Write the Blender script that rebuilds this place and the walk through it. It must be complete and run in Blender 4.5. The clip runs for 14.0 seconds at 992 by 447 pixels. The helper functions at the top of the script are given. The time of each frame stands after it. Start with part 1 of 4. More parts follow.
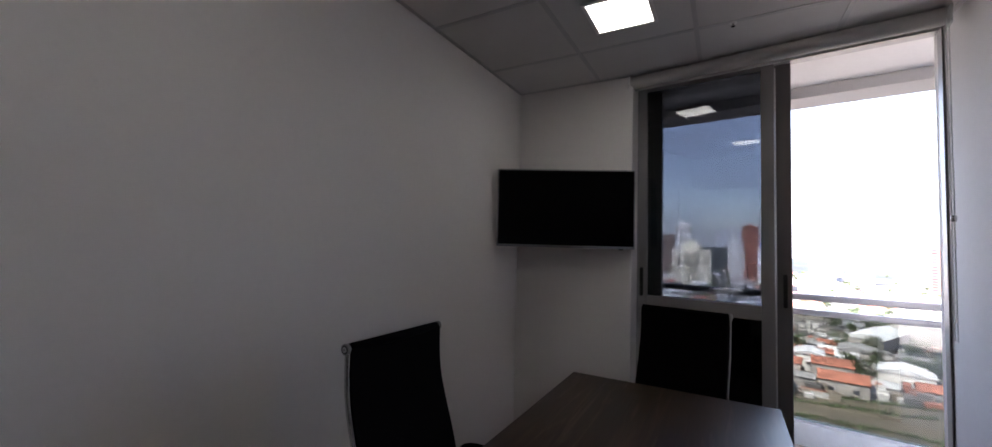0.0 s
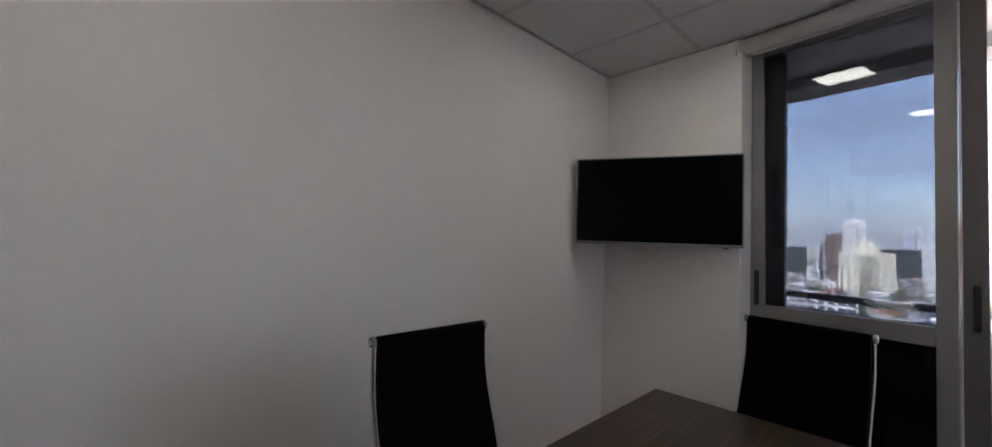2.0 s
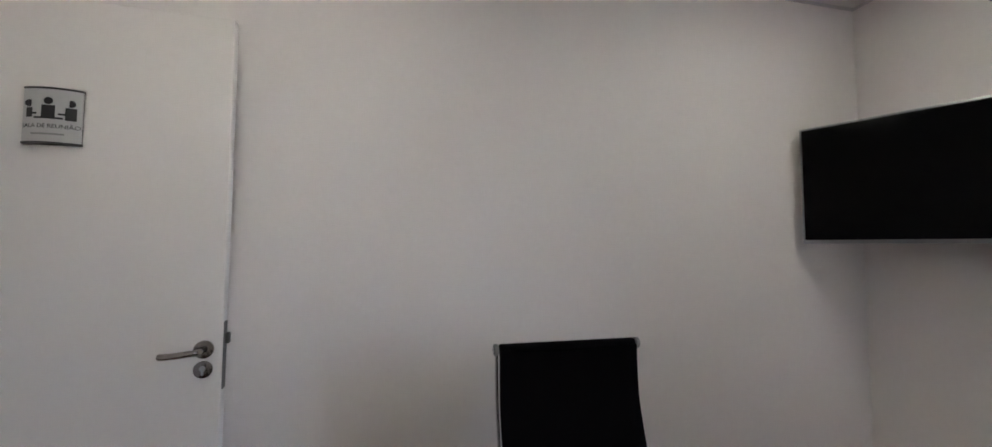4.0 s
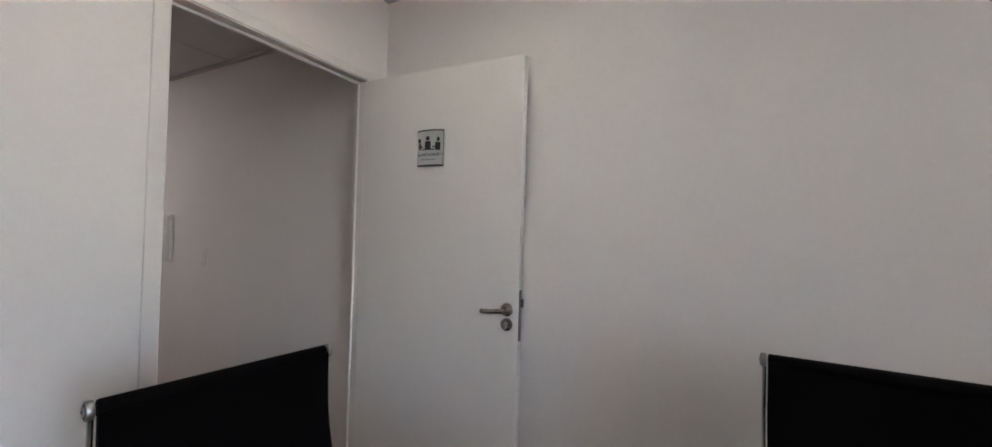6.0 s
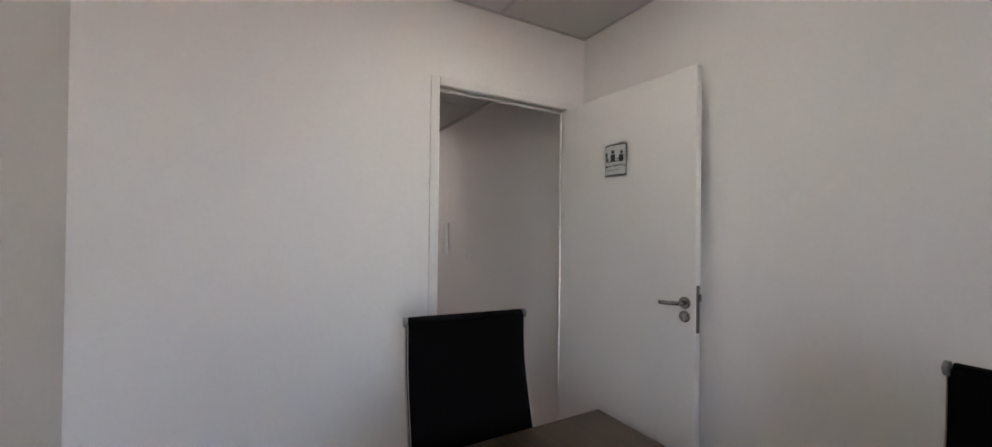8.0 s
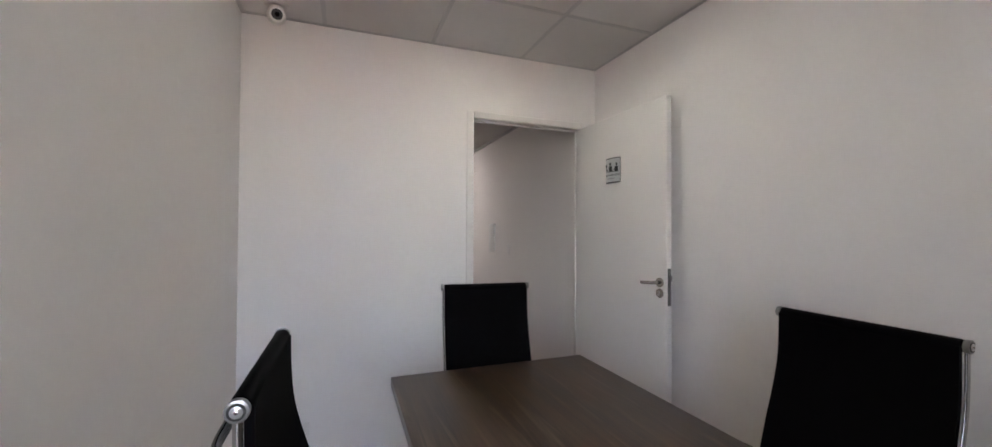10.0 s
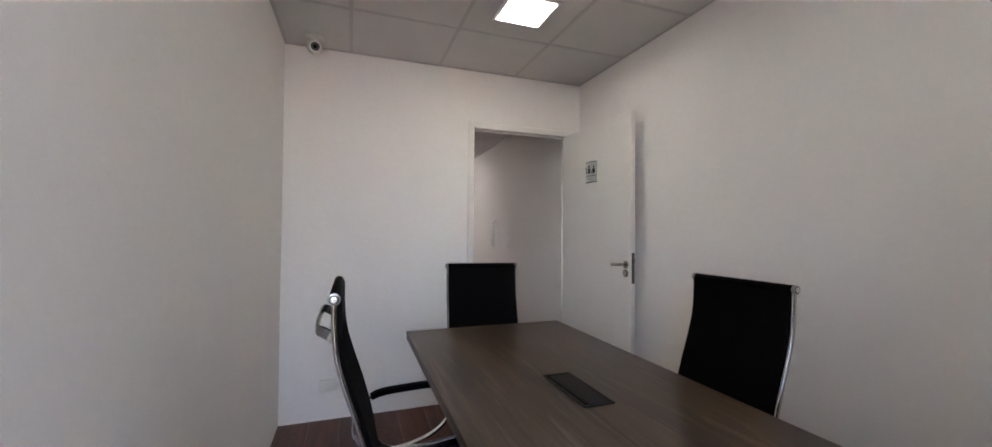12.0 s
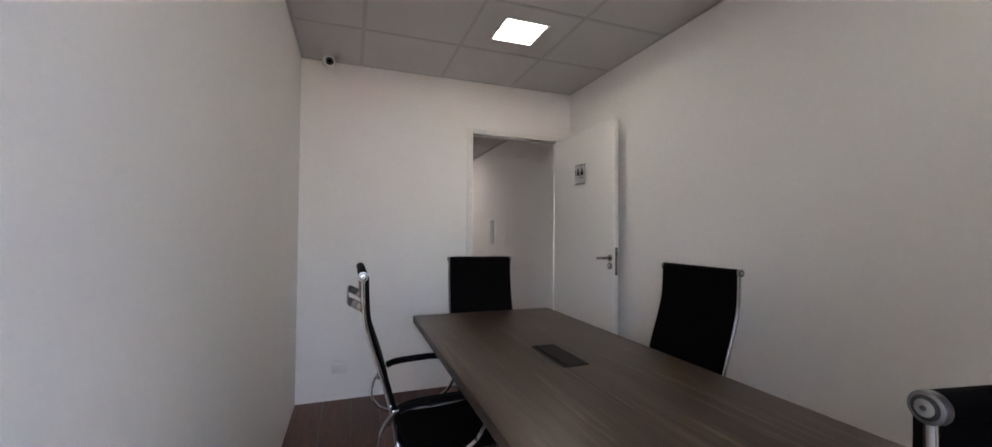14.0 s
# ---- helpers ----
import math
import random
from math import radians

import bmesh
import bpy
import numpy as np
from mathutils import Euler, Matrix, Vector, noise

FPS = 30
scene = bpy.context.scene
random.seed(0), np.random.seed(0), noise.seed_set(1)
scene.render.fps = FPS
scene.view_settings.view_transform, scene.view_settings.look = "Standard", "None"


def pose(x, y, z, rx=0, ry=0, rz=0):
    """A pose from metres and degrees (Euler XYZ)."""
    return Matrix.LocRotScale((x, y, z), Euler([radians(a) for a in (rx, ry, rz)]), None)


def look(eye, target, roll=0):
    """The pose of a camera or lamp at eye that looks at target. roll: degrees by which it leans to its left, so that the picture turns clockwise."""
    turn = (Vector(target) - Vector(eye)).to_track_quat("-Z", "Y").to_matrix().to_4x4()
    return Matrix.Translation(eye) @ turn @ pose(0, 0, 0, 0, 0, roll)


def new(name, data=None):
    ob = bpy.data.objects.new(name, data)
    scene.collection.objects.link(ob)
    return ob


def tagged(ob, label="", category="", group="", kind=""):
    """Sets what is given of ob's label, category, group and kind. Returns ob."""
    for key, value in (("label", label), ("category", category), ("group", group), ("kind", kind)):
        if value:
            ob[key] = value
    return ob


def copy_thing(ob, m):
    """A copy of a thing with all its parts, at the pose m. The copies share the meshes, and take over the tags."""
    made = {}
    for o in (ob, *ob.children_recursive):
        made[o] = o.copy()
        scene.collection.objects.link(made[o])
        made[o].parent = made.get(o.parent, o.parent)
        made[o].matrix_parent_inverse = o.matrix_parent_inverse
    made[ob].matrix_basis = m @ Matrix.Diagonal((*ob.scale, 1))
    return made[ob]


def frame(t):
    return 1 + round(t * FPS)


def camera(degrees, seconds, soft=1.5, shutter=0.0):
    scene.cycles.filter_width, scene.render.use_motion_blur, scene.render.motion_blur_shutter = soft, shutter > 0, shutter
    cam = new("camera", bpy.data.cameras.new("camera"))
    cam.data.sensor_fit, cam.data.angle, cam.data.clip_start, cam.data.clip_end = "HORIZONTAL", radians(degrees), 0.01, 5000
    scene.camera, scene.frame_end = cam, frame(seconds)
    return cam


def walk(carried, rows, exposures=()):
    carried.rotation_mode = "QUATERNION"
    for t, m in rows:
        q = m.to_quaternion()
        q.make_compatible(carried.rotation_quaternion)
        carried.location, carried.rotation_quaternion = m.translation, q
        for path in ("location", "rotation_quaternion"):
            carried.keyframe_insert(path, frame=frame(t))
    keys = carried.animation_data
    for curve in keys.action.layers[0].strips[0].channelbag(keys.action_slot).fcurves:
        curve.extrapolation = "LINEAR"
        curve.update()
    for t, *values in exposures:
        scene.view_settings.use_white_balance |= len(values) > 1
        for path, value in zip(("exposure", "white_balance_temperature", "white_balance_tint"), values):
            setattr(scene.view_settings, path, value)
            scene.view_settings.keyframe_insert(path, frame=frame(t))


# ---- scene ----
DEGREES = 101.5
cam = camera(DEGREES, 14.0, soft=1.5)
PATH = [
    (0, (-1.33, -0.768, 1.425), (-0.353, -2.511, 1.523), 1.5),
    (0.5, (-1.43, -0.793, 1.411), (-0.366, -2.484, 1.503), 1.7),
    (1, (-1.469, -0.884, 1.419), (-0.341, -2.533, 1.506), 1.7),
    (1.5, (-1.468, -0.959, 1.414), (-0.181, -2.488, 1.508), 1.8),
    (2, (-1.464, -1.03, 1.415), (-0.027, -2.419, 1.492), 1.9),
    (2.5, (-1.485, -1.151, 1.415), (0.144, -2.309, 1.483), 1.9),
    (2.7, (-1.493, -1.2, 1.416), (0.215, -2.239, 1.474), 2.0),
    (4.8, (-1.484, -1.392, 1.38), (0.509, -1.241, 1.447), 1.3),
    (5, (-1.485, -1.406, 1.411), (0.483, -1.048, 1.436), 1.9),
    (5.5, (-1.515, -1.441, 1.399), (0.377, -0.792, 1.425), 1.7),
    (6, (-1.556, -1.487, 1.403), (0.211, -0.55, 1.43), 1.7),
    (6.5, (-1.582, -1.508, 1.394), (0.064, -0.373, 1.419), 1.6),
    (7, (-1.661, -1.596, 1.416), (-0.249, -0.179, 1.433), 1.2),
    (7.5, (-1.668, -1.714, 1.436), (-0.468, -0.115, 1.447), 0.9),
    (8, (-1.671, -1.895, 1.402), (-0.69, -0.152, 1.417), 0.7),
    (8.2, (-1.667, -1.971, 1.391), (-0.787, -0.175, 1.412), 0.4),
    (10.3, (-1.755, -2.615, 1.362), (-1.065, -0.737, 1.391), 0.4),
    (10.5, (-1.774, -2.663, 1.355), (-1.093, -0.783, 1.384), 0.5),
    (11, (-1.776, -2.769, 1.336), (-1.109, -0.884, 1.374), 0.5),
    (11.5, (-1.797, -2.912, 1.3), (-1.13, -1.027, 1.339), 0.5),
    (12, (-1.817, -3.018, 1.298), (-1.15, -1.133, 1.336), 0.5),
    (12.5, (-1.819, -3.071, 1.272), (-1.153, -1.185, 1.313), 0.5),
    (13, (-1.823, -3.147, 1.267), (-1.153, -1.263, 1.311), 0.5),
    (13.5, (-1.855, -3.213, 1.274), (-1.179, -1.331, 1.316), 0.6),
    (14, (-1.902, -3.287, 1.266), (-1.226, -1.405, 1.31), 0.5),
]
EXPOSURES = [(0.0, 4.22, 6110, 20), (1.0, 4.12, 6110, 20), (1.5, 4.28, 6070, 19), (2.0, 5.06, 6220, 17), (2.5, 5.30, 6380, 16),
             (5.0, 5.74, 6400, 16), (6.0, 5.62, 6430, 16), (8.0, 5.53, 6470, 16), (10.5, 5.75, 6480, 16), (12.0, 5.68, 6490, 16), (14.0, 5.47, 6480, 16)]
walk(cam, [(t, look(eye, target, roll)) for t, eye, target, roll in PATH], EXPOSURES)

# ---- world and light ----
GROUND = -45.0


def make_world():
    w = bpy.data.worlds.new("sky")
    w.use_nodes = True
    nt = w.node_tree
    nt.nodes.clear()
    out = nt.nodes.new("ShaderNodeOutputWorld")
    bg = nt.nodes.new("ShaderNodeBackground")
    sky = nt.nodes.new("ShaderNodeTexSky")
    sky.sky_type = "NISHITA"
    sky.sun_disc = False
    sky.sun_elevation = radians(52)
    sky.sun_rotation = radians(42)
    sky.air_density = 1.3
    sky.dust_density = 1.2
    # thin cloud cover over the whole sky
    co = nt.nodes.new("ShaderNodeTexCoord")
    mp = nt.nodes.new("ShaderNodeMapping")
    mp.inputs["Scale"].default_value = (1.0, 1.0, 3.2)
    nz = nt.nodes.new("ShaderNodeTexNoise")
    nz.inputs["Scale"].default_value = 2.2
    nz.inputs["Detail"].default_value = 7.0
    nz.inputs["Roughness"].default_value = 0.55
    ramp = nt.nodes.new("ShaderNodeValToRGB")
    ramp.color_ramp.elements[0].position = 0.36
    ramp.color_ramp.elements[0].color = (0.50, 0.50, 0.50, 1)
    ramp.color_ramp.elements[1].position = 0.68
    ramp.color_ramp.elements[1].color = (0.95, 0.95, 0.95, 1)
    mix = nt.nodes.new("ShaderNodeMix")
    mix.data_type = "RGBA"
    mix.inputs["B"].default_value = (1.40, 1.58, 1.98, 1)
    nt.links.new(co.outputs["Generated"], mp.inputs["Vector"])
    nt.links.new(mp.outputs["Vector"], nz.inputs["Vector"])
    nt.links.new(nz.outputs["Fac"], ramp.inputs["Fac"])
    nt.links.new(ramp.outputs["Color"], mix.inputs["Factor"])
    nt.links.new(sky.outputs["Color"], mix.inputs["A"])
    nt.links.new(mix.outputs["Result"], bg.inputs["Color"])
    bg.inputs["Strength"].default_value = SKY
    nt.links.new(bg.outputs["Background"], out.inputs["Surface"])
    scene.world = w


SKY = 0.12
LED = 0.50
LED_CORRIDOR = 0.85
make_world()
sun_data = bpy.data.lights.new("sun", "SUN")
sun_data.energy = 3.7
sun_data.angle = radians(1.5)
sun_data.color = (1.0, 0.95, 0.88)
sun = new("sun", sun_data)
sun.matrix_world = look((0, 0, 60), (0 - 0.67 * 10, 0 - 0.74 * 10, 60 - 12.8))


# ---- materials ----
def mat(name, colour, rough=0.5, metal=0.0, vary=0.08, scale=6.0, fine=90.0, bump=0.0, bump_scale=120.0,
        stretch=(1, 1, 1), spec=0.5, per_object=0.0, rough_vary=0.06):
    """Principled surface with colour variation at two scales, a little roughness variation and fine relief."""
    m = bpy.data.materials.new(name)
    m.use_nodes = True
    nt = m.node_tree
    p = nt.nodes["Principled BSDF"]
    p.inputs["Metallic"].default_value = metal
    p.inputs["Specular IOR Level"].default_value = spec
    co = nt.nodes.new("ShaderNodeTexCoord")
    mp = nt.nodes.new("ShaderNodeMapping")
    mp.inputs["Scale"].default_value = stretch
    nt.links.new(co.outputs["Object"], mp.inputs["Vector"])
    big = nt.nodes.new("ShaderNodeTexNoise")
    big.inputs["Scale"].default_value = scale
    big.inputs["Detail"].default_value = 4
    sml = nt.nodes.new("ShaderNodeTexNoise")
    sml.inputs["Scale"].default_value = fine
    sml.inputs["Detail"].default_value = 3
    for n in (big, sml):
        nt.links.new(mp.outputs["Vector"], n.inputs["Vector"])
    add = nt.nodes.new("ShaderNodeMath")
    add.operation = "MULTIPLY_ADD"
    add.inputs[1].default_value = 0.5
    nt.links.new(sml.outputs["Fac"], add.inputs[0])
    nt.links.new(big.outputs["Fac"], add.inputs[2])
    rng = nt.nodes.new("ShaderNodeMapRange")
    rng.inputs["From Min"].default_value = 0.45
    rng.inputs["From Max"].default_value = 1.05
    rng.inputs["To Min"].default_value = 1 - vary
    rng.inputs["To Max"].default_value = 1 + vary
    nt.links.new(add.outputs[0], rng.inputs["Value"])
    last = rng.outputs["Result"]
    if per_object:
        info = nt.nodes.new("ShaderNodeObjectInfo")
        r2 = nt.nodes.new("ShaderNodeMapRange")
        r2.inputs["To Min"].default_value = 1 - per_object
        r2.inputs["To Max"].default_value = 1 + per_object
        nt.links.new(info.outputs["Random"], r2.inputs["Value"])
        mul = nt.nodes.new("ShaderNodeMath")
        mul.operation = "MULTIPLY"
        nt.links.new(last, mul.inputs[0])
        nt.links.new(r2.outputs["Result"], mul.inputs[1])
        last = mul.outputs[0]
    col = nt.nodes.new("ShaderNodeVectorMath")
    col.operation = "SCALE"
    col.inputs[0].default_value = colour
    nt.links.new(last, col.inputs["Scale"])
    nt.links.new(col.outputs["Vector"], p.inputs["Base Color"])
    rr = nt.nodes.new("ShaderNodeMapRange")
    rr.inputs["To Min"].default_value = max(0.02, rough - rough_vary)
    rr.inputs["To Max"].default_value = min(1, rough + rough_vary)
    nt.links.new(big.outputs["Fac"], rr.inputs["Value"])
    nt.links.new(rr.outputs["Result"], p.inputs["Roughness"])
    if bump:
        bn = nt.nodes.new("ShaderNodeTexNoise")
        bn.inputs["Scale"].default_value = bump_scale
        bn.inputs["Detail"].default_value = 4
        nt.links.new(mp.outputs["Vector"], bn.inputs["Vector"])
        b = nt.nodes.new("ShaderNodeBump")
        b.inputs["Strength"].default_value = bump
        b.inputs["Distance"].default_value = 0.002
        nt.links.new(bn.outputs["Fac"], b.inputs["Height"])
        nt.links.new(b.outputs["Normal"], p.inputs["Normal"])
    return m


def wood(name, dark, light, rough, axis_stretch, ring=2.2, streak=0.5, per_object=0.0, spec=0.5, vein=None):
    """Wood grain: long stretched noise bands with fine pores, running along the axis of least stretch."""
    m = bpy.data.materials.new(name)
    m.use_nodes = True
    nt = m.node_tree
    p = nt.nodes["Principled BSDF"]
    p.inputs["Specular IOR Level"].default_value = spec
    co = nt.nodes.new("ShaderNodeTexCoord")
    mp = nt.nodes.new("ShaderNodeMapping")
    mp.inputs["Scale"].default_value = axis_stretch
    vec = co.outputs["Object"]
    info = nt.nodes.new("ShaderNodeObjectInfo")
    if per_object:
        sh = nt.nodes.new("ShaderNodeVectorMath")
        sh.operation = "MULTIPLY_ADD"
        sh.inputs[1].default_value = (3, 7, 11)
        nt.links.new(info.outputs["Random"], sh.inputs[0])
        nt.links.new(vec, sh.inputs[2])
        vec = sh.outputs["Vector"]
    nt.links.new(vec, mp.inputs["Vector"])
    n1 = nt.nodes.new("ShaderNodeTexNoise")
    n1.inputs["Scale"].default_value = ring
    n1.inputs["Detail"].default_value = 6
    n1.inputs["Roughness"].default_value = 0.6
    n1.inputs["Distortion"].default_value = 0.9
    n2 = nt.nodes.new("ShaderNodeTexNoise")
    n2.inputs["Scale"].default_value = ring * 9
    n2.inputs["Detail"].default_value = 5
    for n in (n1, n2):
        nt.links.new(mp.outputs["Vector"], n.inputs["Vector"])
    mx = nt.nodes.new("ShaderNodeMath")
    mx.operation = "MULTIPLY_ADD"
    mx.inputs[1].default_value = streak
    nt.links.new(n2.outputs["Fac"], mx.inputs[0])
    nt.links.new(n1.outputs["Fac"], mx.inputs[2])
    rng = nt.nodes.new("ShaderNodeMapRange")
    rng.inputs["From Min"].default_value = 0.40 + 0.34 * streak
    rng.inputs["From Max"].default_value = 0.60 + 0.66 * streak
    nt.links.new(mx.outputs[0], rng.inputs["Value"])
    mix = nt.nodes.new("ShaderNodeMix")
    mix.data_type = "RGBA"
    mix.inputs["A"].default_value = (*dark, 1)
    mix.inputs["B"].default_value = (*light, 1)
    nt.links.new(rng.outputs["Result"], mix.inputs["Factor"])
    r2 = nt.nodes.new("ShaderNodeMapRange")
    r2.inputs["To Min"].default_value = 1 - per_object
    r2.inputs["To Max"].default_value = 1 + per_object
    nt.links.new(info.outputs["Random"], r2.inputs["Value"])
    sc = nt.nodes.new("ShaderNodeVectorMath")
    sc.operation = "SCALE"
    grain = mix.outputs["Result"]
    if vein:
        # sparse pale veins, longer than the bands are wide
        n3 = nt.nodes.new("ShaderNodeTexNoise")
        n3.inputs["Scale"].default_value = ring * 2.6
        n3.inputs["Detail"].default_value = 2
        n3.inputs["Distortion"].default_value = 1.1
        nt.links.new(mp.outputs["Vector"], n3.inputs["Vector"])
        r3 = nt.nodes.new("ShaderNodeMapRange")
        r3.inputs["From Min"].default_value = 0.57
        r3.inputs["From Max"].default_value = 0.78
        r3.inputs["To Max"].default_value = 0.75
        nt.links.new(n3.outputs["Fac"], r3.inputs["Value"])
        m3 = nt.nodes.new("ShaderNodeMix")
        m3.data_type = "RGBA"
        m3.inputs["B"].default_value = (*vein, 1)
        nt.links.new(r3.outputs["Result"], m3.inputs["Factor"])
        nt.links.new(grain, m3.inputs["A"])
        grain = m3.outputs["Result"]
    nt.links.new(grain, sc.inputs[0])
    nt.links.new(r2.outputs["Result"], sc.inputs["Scale"])
    nt.links.new(sc.outputs["Vector"], p.inputs["Base Color"])
    rr = nt.nodes.new("ShaderNodeMapRange")
    rr.inputs["To Min"].default_value = rough - 0.08
    rr.inputs["To Max"].default_value = rough + 0.1
    nt.links.new(n1.outputs["Fac"], rr.inputs["Value"])
    nt.links.new(rr.outputs["Result"], p.inputs["Roughness"])
    b = nt.nodes.new("ShaderNodeBump")
    b.inputs["Strength"].default_value = 0.15
    b.inputs["Distance"].default_value = 0.001
    nt.links.new(n2.outputs["Fac"], b.inputs["Height"])
    nt.links.new(b.outputs["Normal"], p.inputs["Normal"])
    return m


def glass(name, tint, gloss=1.0, ior=1.5):
    """Flat pane: tinted clear pass and a Fresnel mirror gloss."""
    m = bpy.data.materials.new(name)
    m.use_nodes = True
    nt = m.node_tree
    nt.nodes.clear()
    out = nt.nodes.new("ShaderNodeOutputMaterial")
    tr = nt.nodes.new("ShaderNodeBsdfTransparent")
    tr.inputs["Color"].default_value = (*tint, 1)
    gl = nt.nodes.new("ShaderNodeBsdfGlossy")
    gl.inputs["Roughness"].default_value = 0.0
    gl.inputs["Color"].default_value = (gloss, gloss, gloss, 1)
    fr = nt.nodes.new("ShaderNodeFresnel")
    fr.inputs["IOR"].default_value = ior
    mix = nt.nodes.new("ShaderNodeMixShader")
    nt.links.new(fr.outputs["Fac"], mix.inputs["Fac"])
    nt.links.new(tr.outputs["BSDF"], mix.inputs[1])
    nt.links.new(gl.outputs["BSDF"], mix.inputs[2])
    nt.links.new(mix.outputs["Shader"], out.inputs["Surface"])
    return m


def lamp_mat(name, colour, strength):
    m = bpy.data.materials.new(name)
    m.use_nodes = True
    p = m.node_tree.nodes["Principled BSDF"]
    p.inputs["Base Color"].default_value = (0.9, 0.9, 0.9, 1)
    p.inputs["Emission Color"].default_value = (*colour, 1)
    p.inputs["Emission Strength"].default_value = strength
    return m


WALL = mat("wall_paint", (0.80, 0.765, 0.74), 0.7, vary=0.025, scale=1.3, fine=40, bump=0.12, bump_scale=260, spec=0.3)
DOOR = mat("door_lacquer", (0.75, 0.72, 0.69), 0.42, vary=0.02, scale=1.5, fine=60, bump=0.04, bump_scale=300, spec=0.4)
TILE = mat("ceiling_tile_board", (0.64, 0.62, 0.60), 0.9, vary=0.05, scale=2.0, fine=160, bump=0.35, bump_scale=420, spec=0.2)
TBAR = mat("ceiling_bar_steel", (0.50, 0.49, 0.48), 0.45, vary=0.03, scale=3, fine=50)
FLOOR = wood("floor_laminate", (0.030, 0.0085, 0.0035), (0.125, 0.039, 0.0155), 0.36, (9, 1.1, 9), ring=2.0, streak=0.55, per_object=0.16, spec=0.3)
TABLE = wood("table_laminate", (0.024, 0.0142, 0.0088), (0.078, 0.049, 0.031), 0.37, (6.6, 0.40, 6.6), ring=1.7, streak=0.26, spec=0.36, vein=(0.150, 0.104, 0.072))
BLACK = mat("black_fabric", (0.0024, 0.0020, 0.0024), 0.7, vary=0.2, scale=9, fine=700, bump=0.3, bump_scale=900, spec=0.04)
CHROME = mat("chrome", (0.50, 0.49, 0.48), 0.10, metal=1.0, vary=0.04, scale=9, fine=80)
HANDLE = mat("dark_chrome", (0.34, 0.31, 0.29), 0.16, metal=1.0, vary=0.05, scale=12, fine=200)
STEEL = mat("satin_steel", (0.50, 0.49, 0.48), 0.3, metal=1.0, vary=0.06, scale=12, fine=200)
ALU = mat("window_aluminium", (0.30, 0.285, 0.275), 0.42, metal=0.35, vary=0.04, scale=4, fine=200)
# window aluminium again, darkened for the shade on the outer sash
ALU_SHADED = mat("aluminium_shaded_sash", (0.17, 0.155, 0.15), 0.45, metal=0.3, vary=0.04, scale=4, fine=200)
RAIL = mat("railing_aluminium", (0.34, 0.32, 0.305), 0.4, metal=0.2, vary=0.05, scale=4, fine=150)
BLACK_PLASTIC = mat("black_plastic", (0.02, 0.019, 0.019), 0.4, vary=0.1, scale=20, fine=300)
SCREEN = mat("screen_black", (0.002, 0.002, 0.0025), 0.12, vary=0.02, scale=3, fine=30, spec=0.06)
TV_EDGE = mat("tv_edge_grey", (0.30, 0.30, 0.31), 0.35, metal=0.4, vary=0.03, scale=10, fine=100)
BLIND = mat("blind_fabric", (0.56, 0.535, 0.51), 0.75, vary=0.04, scale=12, fine=500, bump=0.25, bump_scale=800)
WHITE_PLASTIC = mat("white_plastic", (0.74, 0.73, 0.71), 0.4, vary=0.03, scale=12, fine=90)
SIGN_FACE = mat("sign_face", (0.44, 0.44, 0.44), 0.38, vary=0.04, scale=14, fine=120)
INK = mat("sign_ink", (0.006, 0.006, 0.007), 0.5, vary=0.05, scale=30, fine=90)
TINTED = glass("tinted_glass", (0.445, 0.460, 0.482), 1.0)
TINTED_COATED = glass("coated_tinted_glass", (0.445, 0.460, 0.482), 1.0, 1.16)
DARK_PANE = glass("dark_glass", (0.22, 0.225, 0.24))
CLEAR = glass("railing_glass", (0.30, 0.31, 0.295))
LAMP = lamp_mat("led_diffuser", (0.99, 0.985, 0.83), LED)
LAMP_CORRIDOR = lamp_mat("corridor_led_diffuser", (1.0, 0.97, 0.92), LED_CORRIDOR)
CONCRETE = mat("balcony_paint", (0.52, 0.50, 0.48), 0.85, vary=0.06, scale=1.6, fine=40, bump=0.2, bump_scale=90)
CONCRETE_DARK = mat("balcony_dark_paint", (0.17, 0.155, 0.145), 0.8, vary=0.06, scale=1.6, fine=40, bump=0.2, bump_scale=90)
STONE = mat("balcony_floor_tile", (0.44, 0.38, 0.33), 0.5, vary=0.08, scale=5, fine=60)


# ---- mesh helpers ----
def add_box(bm, a, b, bevel=0.0, seg=2):
    a, b = Vector(a), Vector(b)
    r = bmesh.ops.create_cube(bm, size=1)
    d = b - a
    for v in r["verts"]:
        v.co = Vector(((v.co.x + 0.5) * d.x, (v.co.y + 0.5) * d.y, (v.co.z + 0.5) * d.z)) + a
    if bevel:
        edges = list({e for v in r["verts"] for e in v.link_edges})
        bmesh.ops.bevel(bm, geom=edges, offset=bevel, segments=seg, affect="EDGES", profile=0.5)
    return r["verts"]


def box(a, b, bevel=0.0, seg=2):
    bm = bmesh.new()
    add_box(bm, a, b, bevel, seg)
    return bm


def cyl(r, h, at=(0, 0, 0), axis="z", seg=28, r2=None, bevel=0.0):
    bm = bmesh.new()
    bmesh.ops.create_cone(bm, cap_ends=True, segments=seg, radius1=r, radius2=r if r2 is None else r2, depth=h)
    if bevel:
        rim = [e for e in bm.edges if len(e.link_faces) == 2 and any(len(f.verts) > 4 for f in e.link_faces)]
        bmesh.ops.bevel(bm, geom=rim, offset=bevel, segments=2, affect="EDGES", profile=0.5)
    turn = {"z": Matrix(), "x": Matrix.Rotation(radians(90), 4, "Y"), "y": Matrix.Rotation(radians(-90), 4, "X")}[axis]
    bmesh.ops.transform(bm, matrix=Matrix.Translation(at) @ turn, verts=bm.verts)
    return bm


